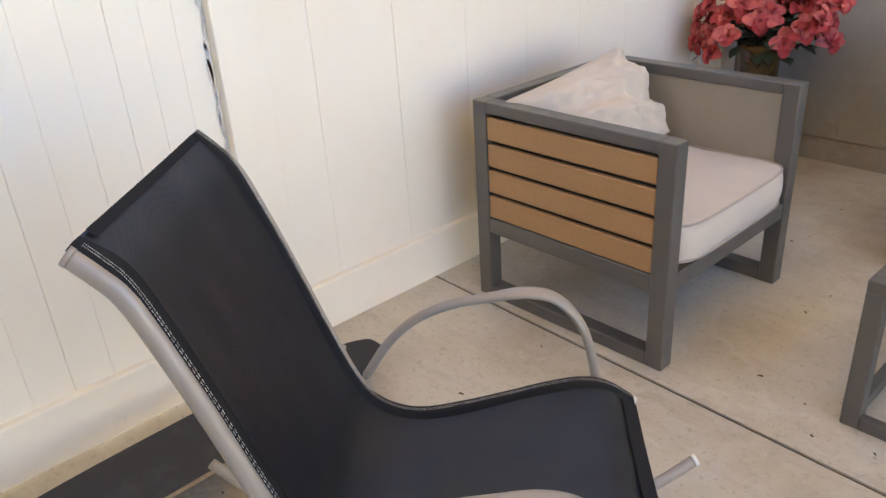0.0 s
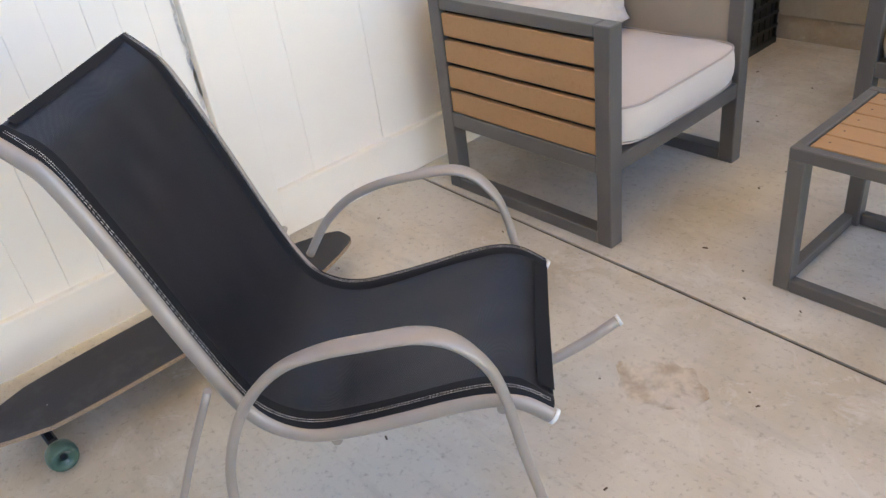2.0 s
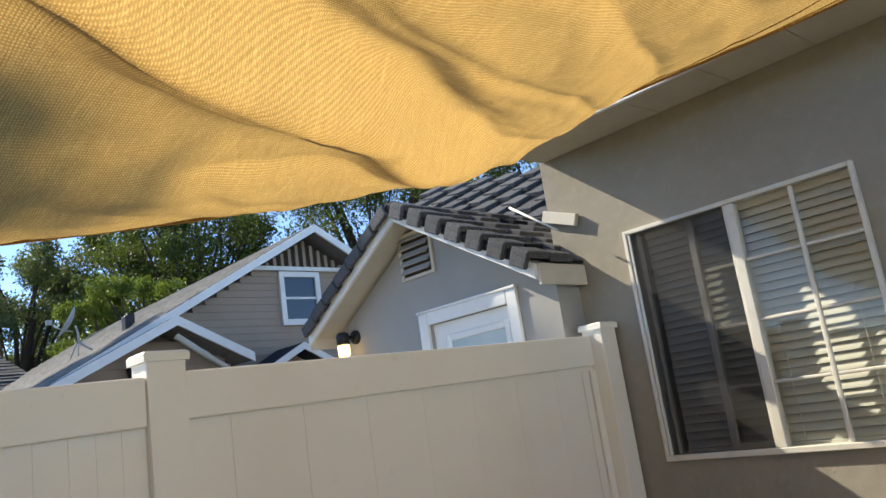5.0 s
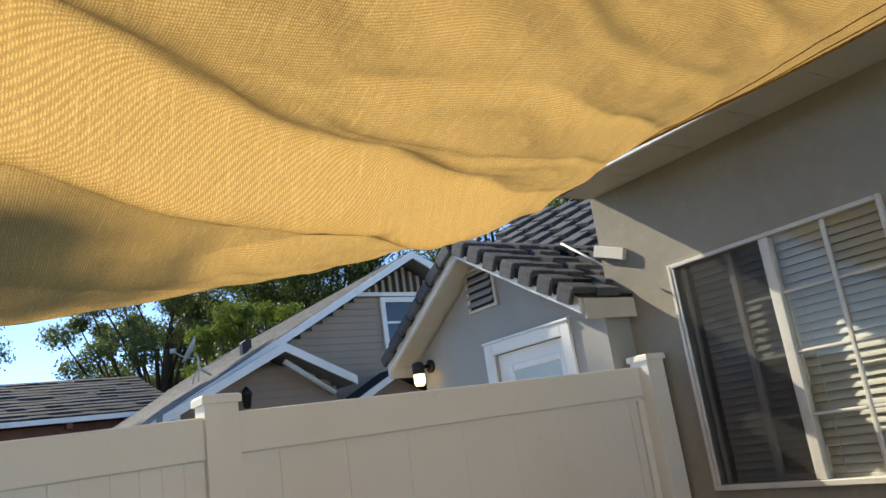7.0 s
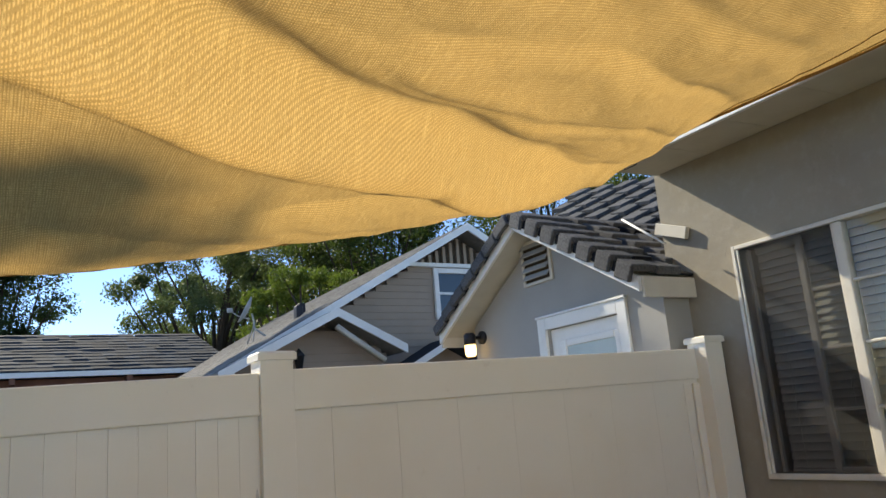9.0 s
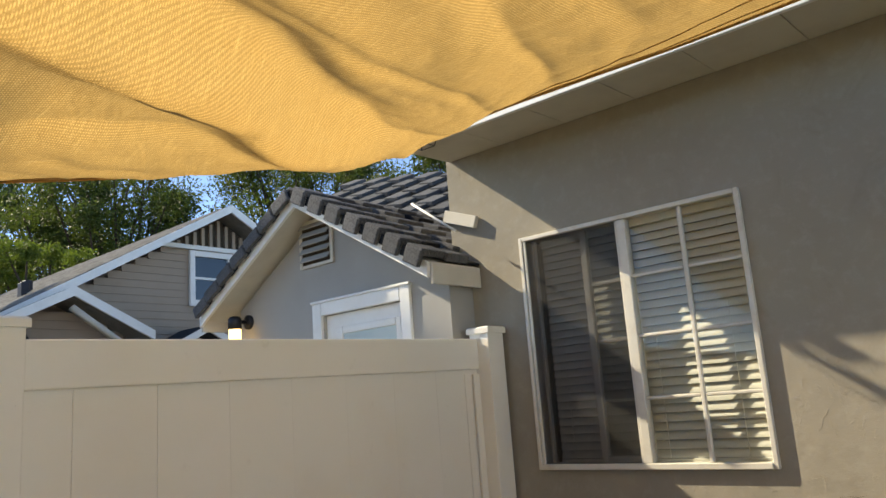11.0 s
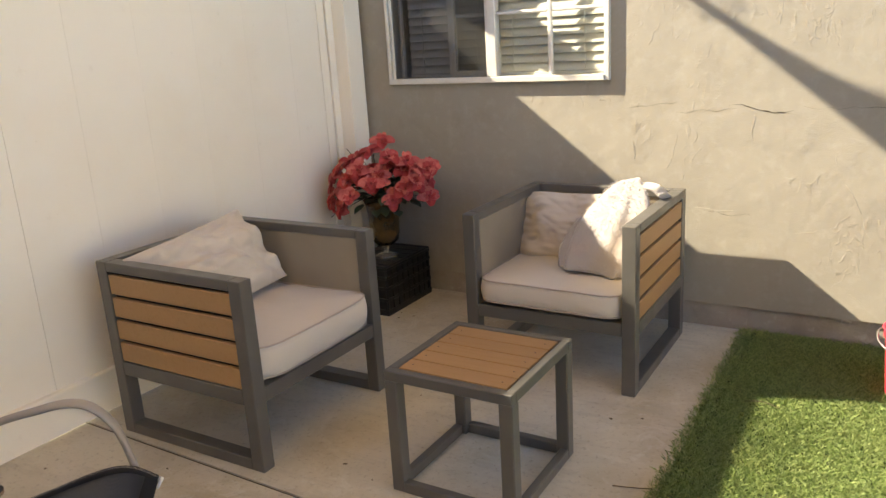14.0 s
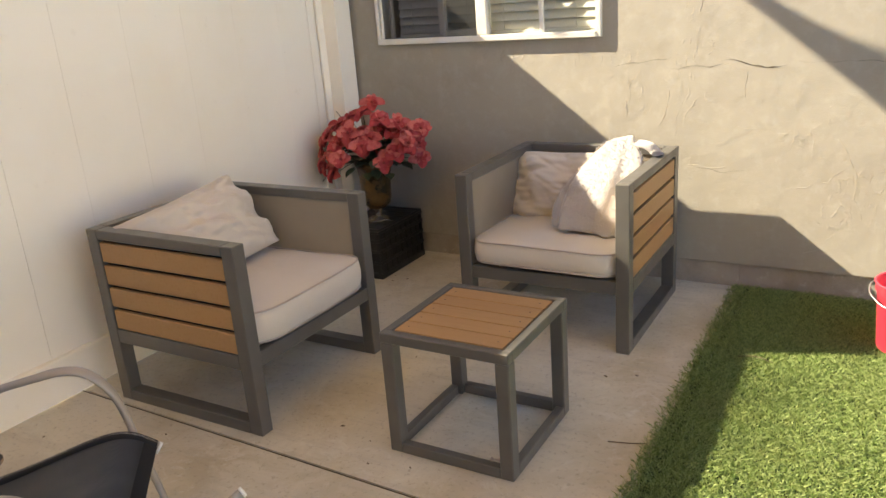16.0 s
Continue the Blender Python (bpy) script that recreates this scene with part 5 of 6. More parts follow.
# ---- longboard beside the fence ----
def longboard():
    c = thing("longboard", pose(0.330, -2.905, 0, 0, 0, 1.0), "worn black longboard skateboard standing on green wheels", "skateboard")
    L, W, Z = 0.54, 0.112, 0.108

    def deck(z, shrink):
        pts = []
        for k in range(64):
            a = k * math.tau / 64
            ca, sa = math.cos(a), math.sin(a)
            y = L * math.copysign(abs(sa) ** 0.72, sa)
            x = W * math.copysign(abs(ca) ** 0.45, ca) * (1 - 0.35 * max(0, abs(y) / L - 0.72) / 0.28) * shrink
            pts.append((x, y * (1 - 0.01 * (1 - shrink)), z + 0.012 * max(0, abs(y) / L - 0.75) * 4 * 0.25))
        return pts
    for name, z0, z1, mat in (("deck", Z - 0.011, Z, "ply"), ("grip_tape", Z + 0.0002, Z + 0.0016, "grip")):
        bm = B()
        a = [bm.verts.new(p) for p in deck(z0, 1 if name == "deck" else 0.985)]
        b = [bm.verts.new(p) for p in deck(z1, 1 if name == "deck" else 0.985)]
        bm.faces.new(a[::-1]), bm.faces.new(b)
        for k in range(64):
            bm.faces.new((a[k], a[(k + 1) % 64], b[(k + 1) % 64], b[k]))
        part(name, bm, M[mat], c, "worn black grip tape" if name == "grip_tape" else "layered plywood deck edge")
    for y in (-0.40, 0.40):
        bm = B()
        box(bm, (-0.028, y - 0.045, Z - 0.021), (0.028, y + 0.045, Z - 0.011), 0.003)
        box(bm, (-0.018, y - 0.018, 0.045), (0.018, y + 0.018, Z - 0.018), 0.005)
        tube(bm, [(-0.125, y, 0.036), (0.125, y, 0.036)], 0.007, sides=8)
        box(bm, (-0.07, y - 0.012, 0.028), (0.07, y + 0.012, 0.05), 0.005)
        tr = part("truck", bm, M["steel"], c, "dark metal truck")
        for s in (-1, 1):
            bm = B()
            prof = [(0.010, -0.012), (0.026, -0.024), (0.033, -0.018), (0.0355, -0.006), (0.0355, 0.008), (0.032, 0.02), (0.026, 0.024), (0.018, 0.016), (0.010, 0.010)]
            lathe(bm, prof, 24)
            bmesh.ops.transform(bm, matrix=Matrix.Translation((s * 0.118, y, 0.0355)) @ Matrix.Rotation(s * math.pi / 2, 4, "Y"), verts=bm.verts)
            part("wheel", bm, M["urethane"], tr, "scuffed green urethane wheel")
    for y in (-0.43, -0.37, 0.37, 0.43):
        for x in (-0.02, 0.02):
            part("bolt", lathe(B(), [(0.005, 0), (0.005, 0.0015), (0.0001, 0.002)], 8, (x, y, Z + 0.0016)), M["galv"], c)
    return c


longboard()


# ---- pail on the turf ----
def pail():
    c = thing("pail", pose(2.712, -0.46, 0.02), "glossy coral red plastic pail with a wire handle", "bucket")
    part("body", lathe(B(), [(0.092, 0), (0.097, 0.004), (0.112, 0.215), (0.118, 0.220), (0.118, 0.248), (0.123, 0.252), (0.119, 0.256), (0.112, 0.25), (0.092, 0.012), (0.0005, 0.010)], 40), M["red"], c)
    part("handle", tube(B(), smooth_path([(0.0, -0.125, 0.225), (-0.07, -0.115, 0.19), (-0.125, -0.05, 0.205), (-0.135, 0.0, 0.22), (-0.125, 0.05, 0.225), (-0.07, 0.115, 0.225), (0, 0.125, 0.225)], 6), 0.0028, sides=7), M["galv"], c, "bent wire handle")
    for s in (-1, 1):
        part("handle_lug", box(B(), (-0.012, s * 0.125 - 0.008, 0.21), (0.012, s * 0.125 + 0.008, 0.24), 0.003), M["red"], c)


pail()


# ---- neighbouring annex with a gabled roof ----
GY = -0.20  # gable wall
RF = -0.42  # roof front edge
RX, RZ = -1.14, 2.84  # ridge
EXR, EXL, REZ = -0.055, -2.225, 2.215  # eaves
SLOPE = (RZ - REZ) / (EXR - RX)


def annex():
    h = thing("annex_house", pose(0, 0, 0), "small pale grey stucco annex with gabled shingle roof", "house")
    zw = RZ - 0.10
    bm = B()
    xr, xl = -0.105, -2.06
    ze = RZ - 0.09 - SLOPE * (xr - RX)
    # gable wall with its door opening
    dx0, dx1, dz = -1.16, -0.465, 2.07
    zl = RZ - 0.09 - SLOPE * (RX - xl)

    def zr(x):
        return RZ - 0.09 - SLOPE * abs(x - RX)
    prism(bm, [(xl, -0.1), (dx0, -0.1), (dx0, zr(dx0)), (xl, zr(xl))], 0.12, Matrix.Translation((0, GY, 0)))
    prism(bm, [(dx1, -0.1), (xr, -0.1), (xr, zr(xr)), (dx1, zr(dx1))], 0.12, Matrix.Translation((0, GY, 0)))
    prism(bm, [(dx0, dz), (dx1, dz), (dx1, zr(dx1)), (RX, zr(RX)), (dx0, zr(dx0))], 0.12, Matrix.Translation((0, GY, 0)))
    part("gable_wall", bm, M["stucco_grey"], h)
    part("side_wall", box(B(), (xr - 0.12, GY + 0.12, -0.1), (xr, -0.001, ze)), M["stucco_grey"], h)
    part("side_wall", box(B(), (xr - 0.25, 0.0, -0.1), (xr - 0.13, 4.6, ze)), M["stucco_grey"], h)
    part("side_wall", box(B(), (xl, GY + 0.12, -0.1), (xl + 0.12, 4.6, zl)), M["stucco_grey"], h)
    part("rear_wall", box(B(), (xl + 0.12, 4.48, -0.1), (xr - 0.26, 4.6, ze)), M["stucco_grey"], h)
    # roof decks
    for s, ex in ((1, EXR), (-1, EXL)):
        bm = B()
        prism(bm, [(RX, RZ - 0.05), (ex, REZ - 0.05), (ex, REZ - 0.012), (RX, RZ - 0.012)], 5.1, Matrix.Translation((0, RF + 0.02, 0)))
        part("roof_deck", bm, M["cream"], h)
    # white barge boards along the gable, cream eave fascia
    for s, ex in ((1, EXR), (-1, EXL)):
        bm = B()
        prism(bm, [(RX, RZ - 0.095), (ex, REZ - 0.095), (ex, REZ - 0.012), (RX, RZ - 0.012)], 0.022, Matrix.Translation((0, RF - 0.004, 0)))
        part("barge_board", bm, M["white"], h, "white barge board")
    part("eave_fascia", box(B(), (EXR - 0.002, RF + 0.02, REZ - 0.125), (EXR + 0.018, -0.004, REZ - 0.012), 0.002), M["cream"], h, "cream eave fascia board")
    part("eave_fascia", box(B(), (EXL - 0.018, RF + 0.02, REZ - 0.125), (EXL + 0.002, 4.6, REZ - 0.012), 0.002), M["cream"], h, "cream eave fascia board")
    # louvred vent
    v = part("vent", box(B(), (-1.345, GY - 0.012, 2.40), (-1.04, GY - 0.004, 2.70)), M["joint"], h, "louvred attic vent")
    for x0, x1, z0, z1 in ((-1.355, -1.33, 2.395, 2.705), (-1.055, -1.03, 2.395, 2.705), (-1.33, -1.055, 2.68, 2.705), (-1.33, -1.055, 2.395, 2.415)):
        part("vent_frame", box(B(), (x0, GY - 0.02, z0), (x1, GY - 0.001, z1), 0.002), M["cream"], v)
    for k in range(5):
        bm = B()
        box(bm, (-1.33, -0.004, -0.026), (-1.055, 0.004, 0.026), 0.001)
        bmesh.ops.transform(bm, matrix=pose(0, GY - 0.028, 2.45 + k * 0.054, -42, 0, 0), verts=bm.verts)
        part("vent_slat", bm, M["stucco_grey"], v)
    # door with its trim and pane
    d = part("door", box(B(), (dx0 + 0.002, GY + 0.02, -0.05), (dx1 - 0.002, GY + 0.06, dz - 0.002), 0.002), M["white"], h, "white half-glazed door")
    part("door_pane", box(B(), (-0.99, GY + 0.008, 1.1), (-0.53, GY + 0.019, 1.94)), M["frosted"], d, "pale frosted door pane")
    for x0, x1, z0, z1 in ((-1.035, -0.99, 1.05, 1.985), (-0.53, -0.485, 1.05, 1.985), (-0.99, -0.53, 1.94, 1.985), (-0.99, -0.53, 1.05, 1.1)):
        part("pane_bead", box(B(), (x0, GY - 0.002, z0), (x1, GY + 0.0195, z1), 0.008, 2), M["white"], d)
    for x0, x1, z0, z1 in ((-1.245, dx0, -0.05, 2.15), (dx1, -0.385, -0.05, 2.15), (dx0, dx1, dz, 2.15)):
        part("door_trim", box(B(), (x0, GY - 0.025, z0), (x1, GY - 0.001, z1), 0.004), M["white"], h, "white door trim")
    part("door_trim", box(B(), (-1.252, GY - 0.034, 2.15), (-0.378, GY - 0.001, 2.166), 0.003), M["white"], h)
    # shingles, ridge to eave
    shingles(h)
    return h


def shingles(h):
    L = math.hypot(EXR - RX, RZ - REZ)
    rows, expo = 7, L / 7
    r = random.Random(3)
    # low pieces and narrow tabs are coloured near black as painted shade
    tabs, gaps = [], []
    for wdt in (0.15, 0.19, 0.235):
        tabs.append((wdt, to_mesh("shingle", box(B(), (0.002, 0.0, 0), (wdt - 0.002, expo + 0.015, 0.050), 0.006), M["shingle_shade"] if wdt < 0.18 else M["shingle"])))
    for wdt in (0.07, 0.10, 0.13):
        gaps.append((wdt, to_mesh("shingle", box(B(), (0, 0.0, 0), (wdt, expo + 0.004, 0.014), 0.002), M["shingle_shade"])))
    for s in (1, -1):
        ang = math.atan2(RZ - REZ, EXR - RX)
        for k in range(rows):
            y = RF + 0.12 + r.uniform(-0.015, 0.01)
            d = k * expo
            x, z = RX + s * d * math.cos(ang), RZ - d * math.sin(ang)
            end = 2.3 if s > 0 else 1.6
            turn_about = 0
            while y < end:
                wdt, me = r.choice(gaps if turn_about % 2 else tabs)
                turn_about += 1
                o = new("shingle", me)
                o.parent = h
                ax = Vector((s * math.cos(ang), 0, -math.sin(ang)))
                ay = Vector((0, 1, 0))
                nz = Vector((s * math.sin(ang), 0, math.cos(ang)))
                lift = -0.012
                tilt = Matrix(((ay.x, ax.x, nz.x, x + nz.x * lift), (ay.y, ax.y, nz.y, y), (ay.z, ax.z, nz.z, z + nz.z * lift - 0.008), (0, 0, 0, 1)))
                o.matrix_basis = tilt @ pose(0, 0, 0, 7.5, 0, 0)
                y += wdt
    # granulated caps wrapped over both rake edges, near-black laps painting butt shade between them
    cap_len = expo * 0.70
    bm = B()
    box(bm, (-0.045, 0.0, 0.004), (0.15, cap_len, 0.044), 0.008, 2)
    box(bm, (-0.050, 0.004, -0.060), (-0.018, cap_len - 0.004, 0.034), 0.008, 2)
    cap = to_mesh("rake_cap", bm, M["shingle"])
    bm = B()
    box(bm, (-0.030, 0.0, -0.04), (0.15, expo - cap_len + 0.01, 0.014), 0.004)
    lap = to_mesh("rake_lap", bm, M["shingle_shade"])
    for s in (1, -1):
        ang = math.atan2(RZ - REZ, EXR - RX)
        ax, nz = Vector((s * math.cos(ang), 0, -math.sin(ang))), Vector((s * math.sin(ang), 0, math.cos(ang)))
        for k in range(rows):
            for name, me, d, tip in (("rake_lap", lap, k * expo, 0.0), ("rake_cap", cap, k * expo + (expo - cap_len if s > 0 else 0.02), 3.0)):
                o = new(name, me)
                o.parent = h
                o.matrix_basis = Matrix(((0, ax.x, nz.x, RX + ax.x * d), (1, ax.y, nz.y, RF + r.uniform(-0.006, 0.004)), (0, ax.z, nz.z, RZ + ax.z * d + 0.004), (0, 0, 0, 1))) @ (pose(0, 0, 0, tip, 0, 0) @ Matrix.Diagonal((1, 1 if s > 0 else 1.4, 1 if s > 0 else 0.8, 1)))
    y = RF - 0.03
    bm = B()
    prism(bm, [(-0.12, -0.05), (0, 0.012), (0.12, -0.05), (0.12, -0.062), (0, -0.002), (-0.12, -0.062)], 0.17)
    me = to_mesh("ridge_cap", bm, M["shingle"])
    while y < 2.4:
        o = new("ridge_cap", me)
        o.parent = h
        o.matrix_basis = pose(RX, y, RZ + 0.012 + r.uniform(0, 0.006), 1.5, 0, 0)
        y += 0.155


annex()
# higher strip of roof and flashing behind, against the house
back = thing("rear_roof", pose(0, 0, 0), "dark shingled roof strip with white flashing against the house", "roof", kind="structure")
RO = Vector((-3.50, 1.2, 3.13))  # lower corner of the slope that faces the patio
RU, RV = Vector((3.05, 0, -0.54)), Vector((-0.75, 1.7, 1.10))
RN = RU.cross(RV).normalized()
bm = B()
low = [bm.verts.new(RO + RU * a + RV * b - RN * 0.06) for a, b in ((0, 0), (1, 0), (1, 1), (0, 1))]
high = [bm.verts.new(v.co + RN * 0.06) for v in low]
bm.faces.new(low[::-1]), bm.faces.new(high)
for k in range(4):
    bm.faces.new((low[k], low[(k + 1) % 4], high[(k + 1) % 4], high[k]))
part("deck", bm, M["shingle_dark"], back)
r = random.Random(12)
ru, rv = RU.normalized(), RV.normalized()
rw = RN.cross(ru)
turn = Matrix(((ru.x, rw.x, RN.x, 0), (ru.y, rw.y, RN.y, 0), (ru.z, rw.z, RN.z, 0), (0, 0, 0, 1)))
tab = to_mesh("shingle", box(B(), (0, 0, 0), (0.20, 0.27, 0.046), 0.004), M["shingle"])
# low tabs carry the shade between raised ones in their colour
low_tab = to_mesh("shingle", box(B(), (0, 0, 0), (0.20, 0.26, 0.012), 0.002), M["shingle_shade"])
for k in range(9):
    u = r.uniform(-0.1, 0.0)
    raised = k % 2
    while u < RU.length - 0.1:
        raised = 1 - raised
        o = new("shingle", tab if raised else low_tab)
        o.parent = back
        o.matrix_basis = Matrix.Translation(RO + ru * u + RV * (k / 9.0) + RN * r.uniform(0.0, 0.004)) @ turn @ pose(0, 0, 0.004, -5, 0, 0)
        u += 0.205
bm = B()
for k in range(12):
    t = k / 11
    bmesh.ops.create_icosphere(bm, subdivisions=1, radius=0.028, matrix=pose(-0.245 + 0.012 * math.sin(k * 5), 0.02 + 1.5 * t * 0.2, 2.22 + 0.6 * t) @ Matrix.Diagonal((0.8, 1.3, 1.2, 1)))
part("mortar_seam", bm, M["plinth"], back, "rough mortar along the roof joint")
part("flashing_board", box(B(), (-0.12, -0.02, -0.035), (0.12, 0.012, 0.035), 0.003, mat=pose(-0.135, -0.018, 2.50, 0, 20, 0)), M["cream"], back, "short cream flashing board")
ob = thing("white_rod", pose(0, 0, 0), "thin white plastic rod lying on the shingles", "rod")
part("rod", tube(B(), [(-0.36, -0.18, 2.62), (-0.015, -0.22, 2.385)], 0.007, sides=8), M["white"], ob)
lamp = thing("wall_lamp", pose(-1.955, GY - 0.001, 2.13), "black wall lamp with a lit ribbed glass shade", "lamp")
bm = B()
lathe(bm, [(0.0005, 0), (0.05, 0), (0.05, 0.02), (0.03, 0.03), (0.0005, 0.03)], 20)
bmesh.ops.transform(bm, matrix=pose(0, 0, 0, 90, 0, 0), verts=bm.verts)
part("wall_plate", bm, M["steel"], lamp)
part("arm", tube(B(), [(0, -0.02, 0), (0, -0.12, 0)], 0.014, sides=8), M["steel"], lamp)
part("cap", lathe(B(), [(0.045, -0.05), (0.045, 0.02), (0.03, 0.035), (0.0005, 0.035)], 20, (0, -0.12, 0)), M["steel"], lamp)
part("shade", lathe(B(), [(0.0005, -0.14), (0.03, -0.14), (0.042, -0.12), (0.042, -0.055), (0.0005, -0.052)], 20, (0, -0.12, 0)), M["glow"], lamp, "glowing amber glass shade")


# ---- bungalow across the side yard ----
def siding(parent, x, y0, y1, z0, z1, top=None, step=0.115):
    """Lapped boards on a wall that faces +x; top(y) clips them to a gable."""
    z = z0
    while z < z1:
        if top:
            a, b = top(z)
            a, b = max(a, y0), min(b, y1)
        else:
            a, b = y0, y1
        if b - a > 0.05:
            bm = B()
            lo = [bm.verts.new(q) for q in ((x, a, z), (x + 0.018, a, z), (x + 0.004, a, z + step), (x, a, z + step))]
            hi = [bm.verts.new((q.co.x, b, q.co.z)) for q in lo]
            bm.faces.new(lo), bm.faces.new(hi[::-1])
            for i in range(4):
                bm.faces.new((lo[i], hi[i], hi[(i + 1) % 4], lo[(i + 1) % 4]))
            part("siding_board", bm, M["siding"], parent)
        z += step


def gable_roof(parent, xf, xb, yr, zr, yl, yrr, slope, mat, th=0.10, board=0.125, courses=True):
    for s, ye in ((-1, yl), (1, yrr)):
        ze = zr - slope * abs(ye - yr)
        m = Matrix(((0, 1, 0, xb), (1, 0, 0, 0), (0, 0, 1, 0), (0, 0, 0, 1)))
        bm = prism(B(), [(yr, zr - th), (ye, ze - th), (ye, ze), (yr, zr)], xf - xb, m)
        if courses:
            n = max(3, int(abs(ye - yr) / 0.16))
            rr = random.Random(n)
            for k in range(n):
                y = yr + (ye - yr) * (k + 1) / n
                ya = yr + (ye - yr) * k / n
                x = xb
                while x < xf - 0.01:
                    w = min(rr.uniform(0.25, 0.34), xf - x)
                    za, zb = zr - slope * abs(ya - yr) + 0.006, zr - slope * abs(y - yr) + 0.022
                    v = [bm.verts.new(q) for q in ((x + 0.004, ya, za), (x + w, ya, za), (x + w, y, zb), (x + 0.004, y, zb), (x + 0.004, y, zb - 0.02), (x + w, y, zb - 0.02))]
                    bm.faces.new(v[:4]), bm.faces.new((v[3], v[2], v[5], v[4]))
                    x += w
        part("roof", bm, M[mat], parent)
        m2 = Matrix(((0, 1, 0, xf), (1, 0, 0, 0), (0, 0, 1, 0), (0, 0, 0, 1)))
        part("barge_board", prism(B(), [(yr, zr - board), (ye, ze - board), (ye, ze + 0.005), (yr, zr + 0.005)], 0.04, m2), M["white"], parent, "white barge board")


FAR = pose(0.05, 0.0, 0.04) @ pose(2.8, -3.48, 1.49) @ Matrix.Scale(0.885, 4) @ pose(-2.8, 3.48, -1.49)


def bungalow():
    h = thing("bungalow", FAR, "tan lap-sided bungalow with white trim and porch gables", "house")
    X, S, ay, az = -8.4, 0.56, 3.62, 4.74
    bm = B()
    box(bm, (-18, -1.35, -0.6), (X - 0.002, 8.8, 2.05))
    prism(bm, [(-1.2, 2.05), (8.7, 2.05), (ay, az - 0.12)], 9.5, Matrix(((0, 1, 0, -18), (1, 0, 0, 0), (0, 0, 1, 0), (0, 0, 0, 1))))
    part("wall", bm, M["siding"], h)
    siding(h, X, -1.35, 8.8, 1.4, az - 0.3, lambda z: (ay - max(0.0, (az - 0.14 - z)) / S, ay + max(0.0, (az - 0.14 - z)) / S))
    gable_roof(h, X + 0.42, -18, ay, az + 0.1, -1.55, 9.0, S, "shingle_pale")
    # slatted gable peak
    zp = az - 0.54
    for k in range(13):
        y = ay - 0.86 + k * 0.143
        top = az - 0.08 - S * abs(y - ay)
        if top > zp + 0.03:
            part("peak_slat", box(B(), (X + 0.03, y - 0.028, zp), (X + 0.07, y + 0.028, top)), M["siding"], h)
    bm = prism(B(), [(ay - 0.92, zp), (ay + 0.92, zp), (ay, az - 0.06)], 0.02, Matrix(((0, 1, 0, X + 0.006), (1, 0, 0, 0), (0, 0, 1, 0), (0, 0, 0, 1))))
    part("peak_recess", bm, M["joint"], h)
    part("peak_rail", box(B(), (X + 0.02, ay - 1.05, zp - 0.07), (X + 0.10, ay + 1.05, zp), 0.004), M["white"], h)
    w = part("window", box(B(), (X + 0.012, 3.18, 3.32), (X + 0.03, 3.80, 4.04)), M["dark_glass"], h, "small attic window")
    for y0, y1, z0, z1 in ((3.10, 3.19, 3.23, 4.12), (3.79, 3.88, 3.23, 4.12), (3.19, 3.79, 4.03, 4.12), (3.19, 3.79, 3.23, 3.33)):
        part("window_frame", box(B(), (X + 0.01, y0, z0), (X + 0.07, y1, z1), 0.004), M["white"], w)
    part("window_rail", box(B(), (X + 0.03, 3.19, 3.66), (X + 0.05, 3.79, 3.70), 0.002), M["white"], w)
    # front porch gable
    PX = -7.6
    gable_roof(h, PX, X + 0.02, 0.99, 3.28, -0.76, 2.1, 0.50, "shingle_pale", courses=False)
    bm = prism(B(), [(-0.62, 2.3), (1.99, 2.3), (0.99, 2.9), (0.89, 2.9)], 0.1, Matrix(((0, 1, 0, PX - 0.6), (1, 0, 0, 0), (0, 0, 1, 0), (0, 0, 0, 1))))
    part("porch_wall", bm, M["siding"], h)
    siding(h, PX - 0.5, -0.62, 1.99, 1.4, 3.0, lambda z: (0.99 - max(0, (3.12 - z)) / 0.5, 0.99 + max(0, (3.12 - z)) / 0.5))
    for y, s in ((-0.58, 1), (1.86, -1)):
        part("porch_bracket", tube(B(), [(PX - 0.48, y, 2.0), (PX - 0.04, y, 2.36)], 0.05, 0.04, 4), M["white"], h)
        part("porch_beam", box(B(), (PX - 0.5, y - 0.05, 2.30), (PX - 0.02, y + 0.05, 2.40), 0.004), M["white"], h)
    part("porch_tie", tube(B(), [(PX - 0.06, 0.99, 3.02), (PX - 0.06, 1.75, 2.50)], 0.05, 0.03, 4), M["cream"], h)
    # smaller entry gable
    gable_roof(h, PX, X + 0.02, 2.95, 2.84, 2.0, 3.9, 0.53, "shingle_dark", courses=False, board=0.10)
    bm = prism(B(), [(2.15, 1.5), (3.75, 1.5), (3.75, 2.3), (2.95, 2.72), (2.15, 2.3)], 0.06, Matrix(((0, 1, 0, PX - 0.4), (1, 0, 0, 0), (0, 0, 1, 0), (0, 0, 0, 1))))
    part("entry_wall", bm, M["siding"], h)
    # porch lantern, roof vents
    lan = part("porch_lantern", lathe(B(), [(0.0005, 0), (0.05, 0.02), (0.075, 0.20), (0.09, 0.22), (0.03, 0.30), (0.0005, 0.33)], 12, (PX - 0.40, 0.52, 2.42)), M["steel"], h, "black porch lantern")
    for x, y in ((-10.2, 1.35), (-10.6, 1.55)):
        z = az + 0.1 - S * abs(y - ay)
        part("roof_vent", box(B(), (x - 0.10, y - 0.07, z - 0.1), (x + 0.07, y + 0.05, z + 0.20), 0.01), M["steel"], h, "dark roof vent")
    return h


bungalow()


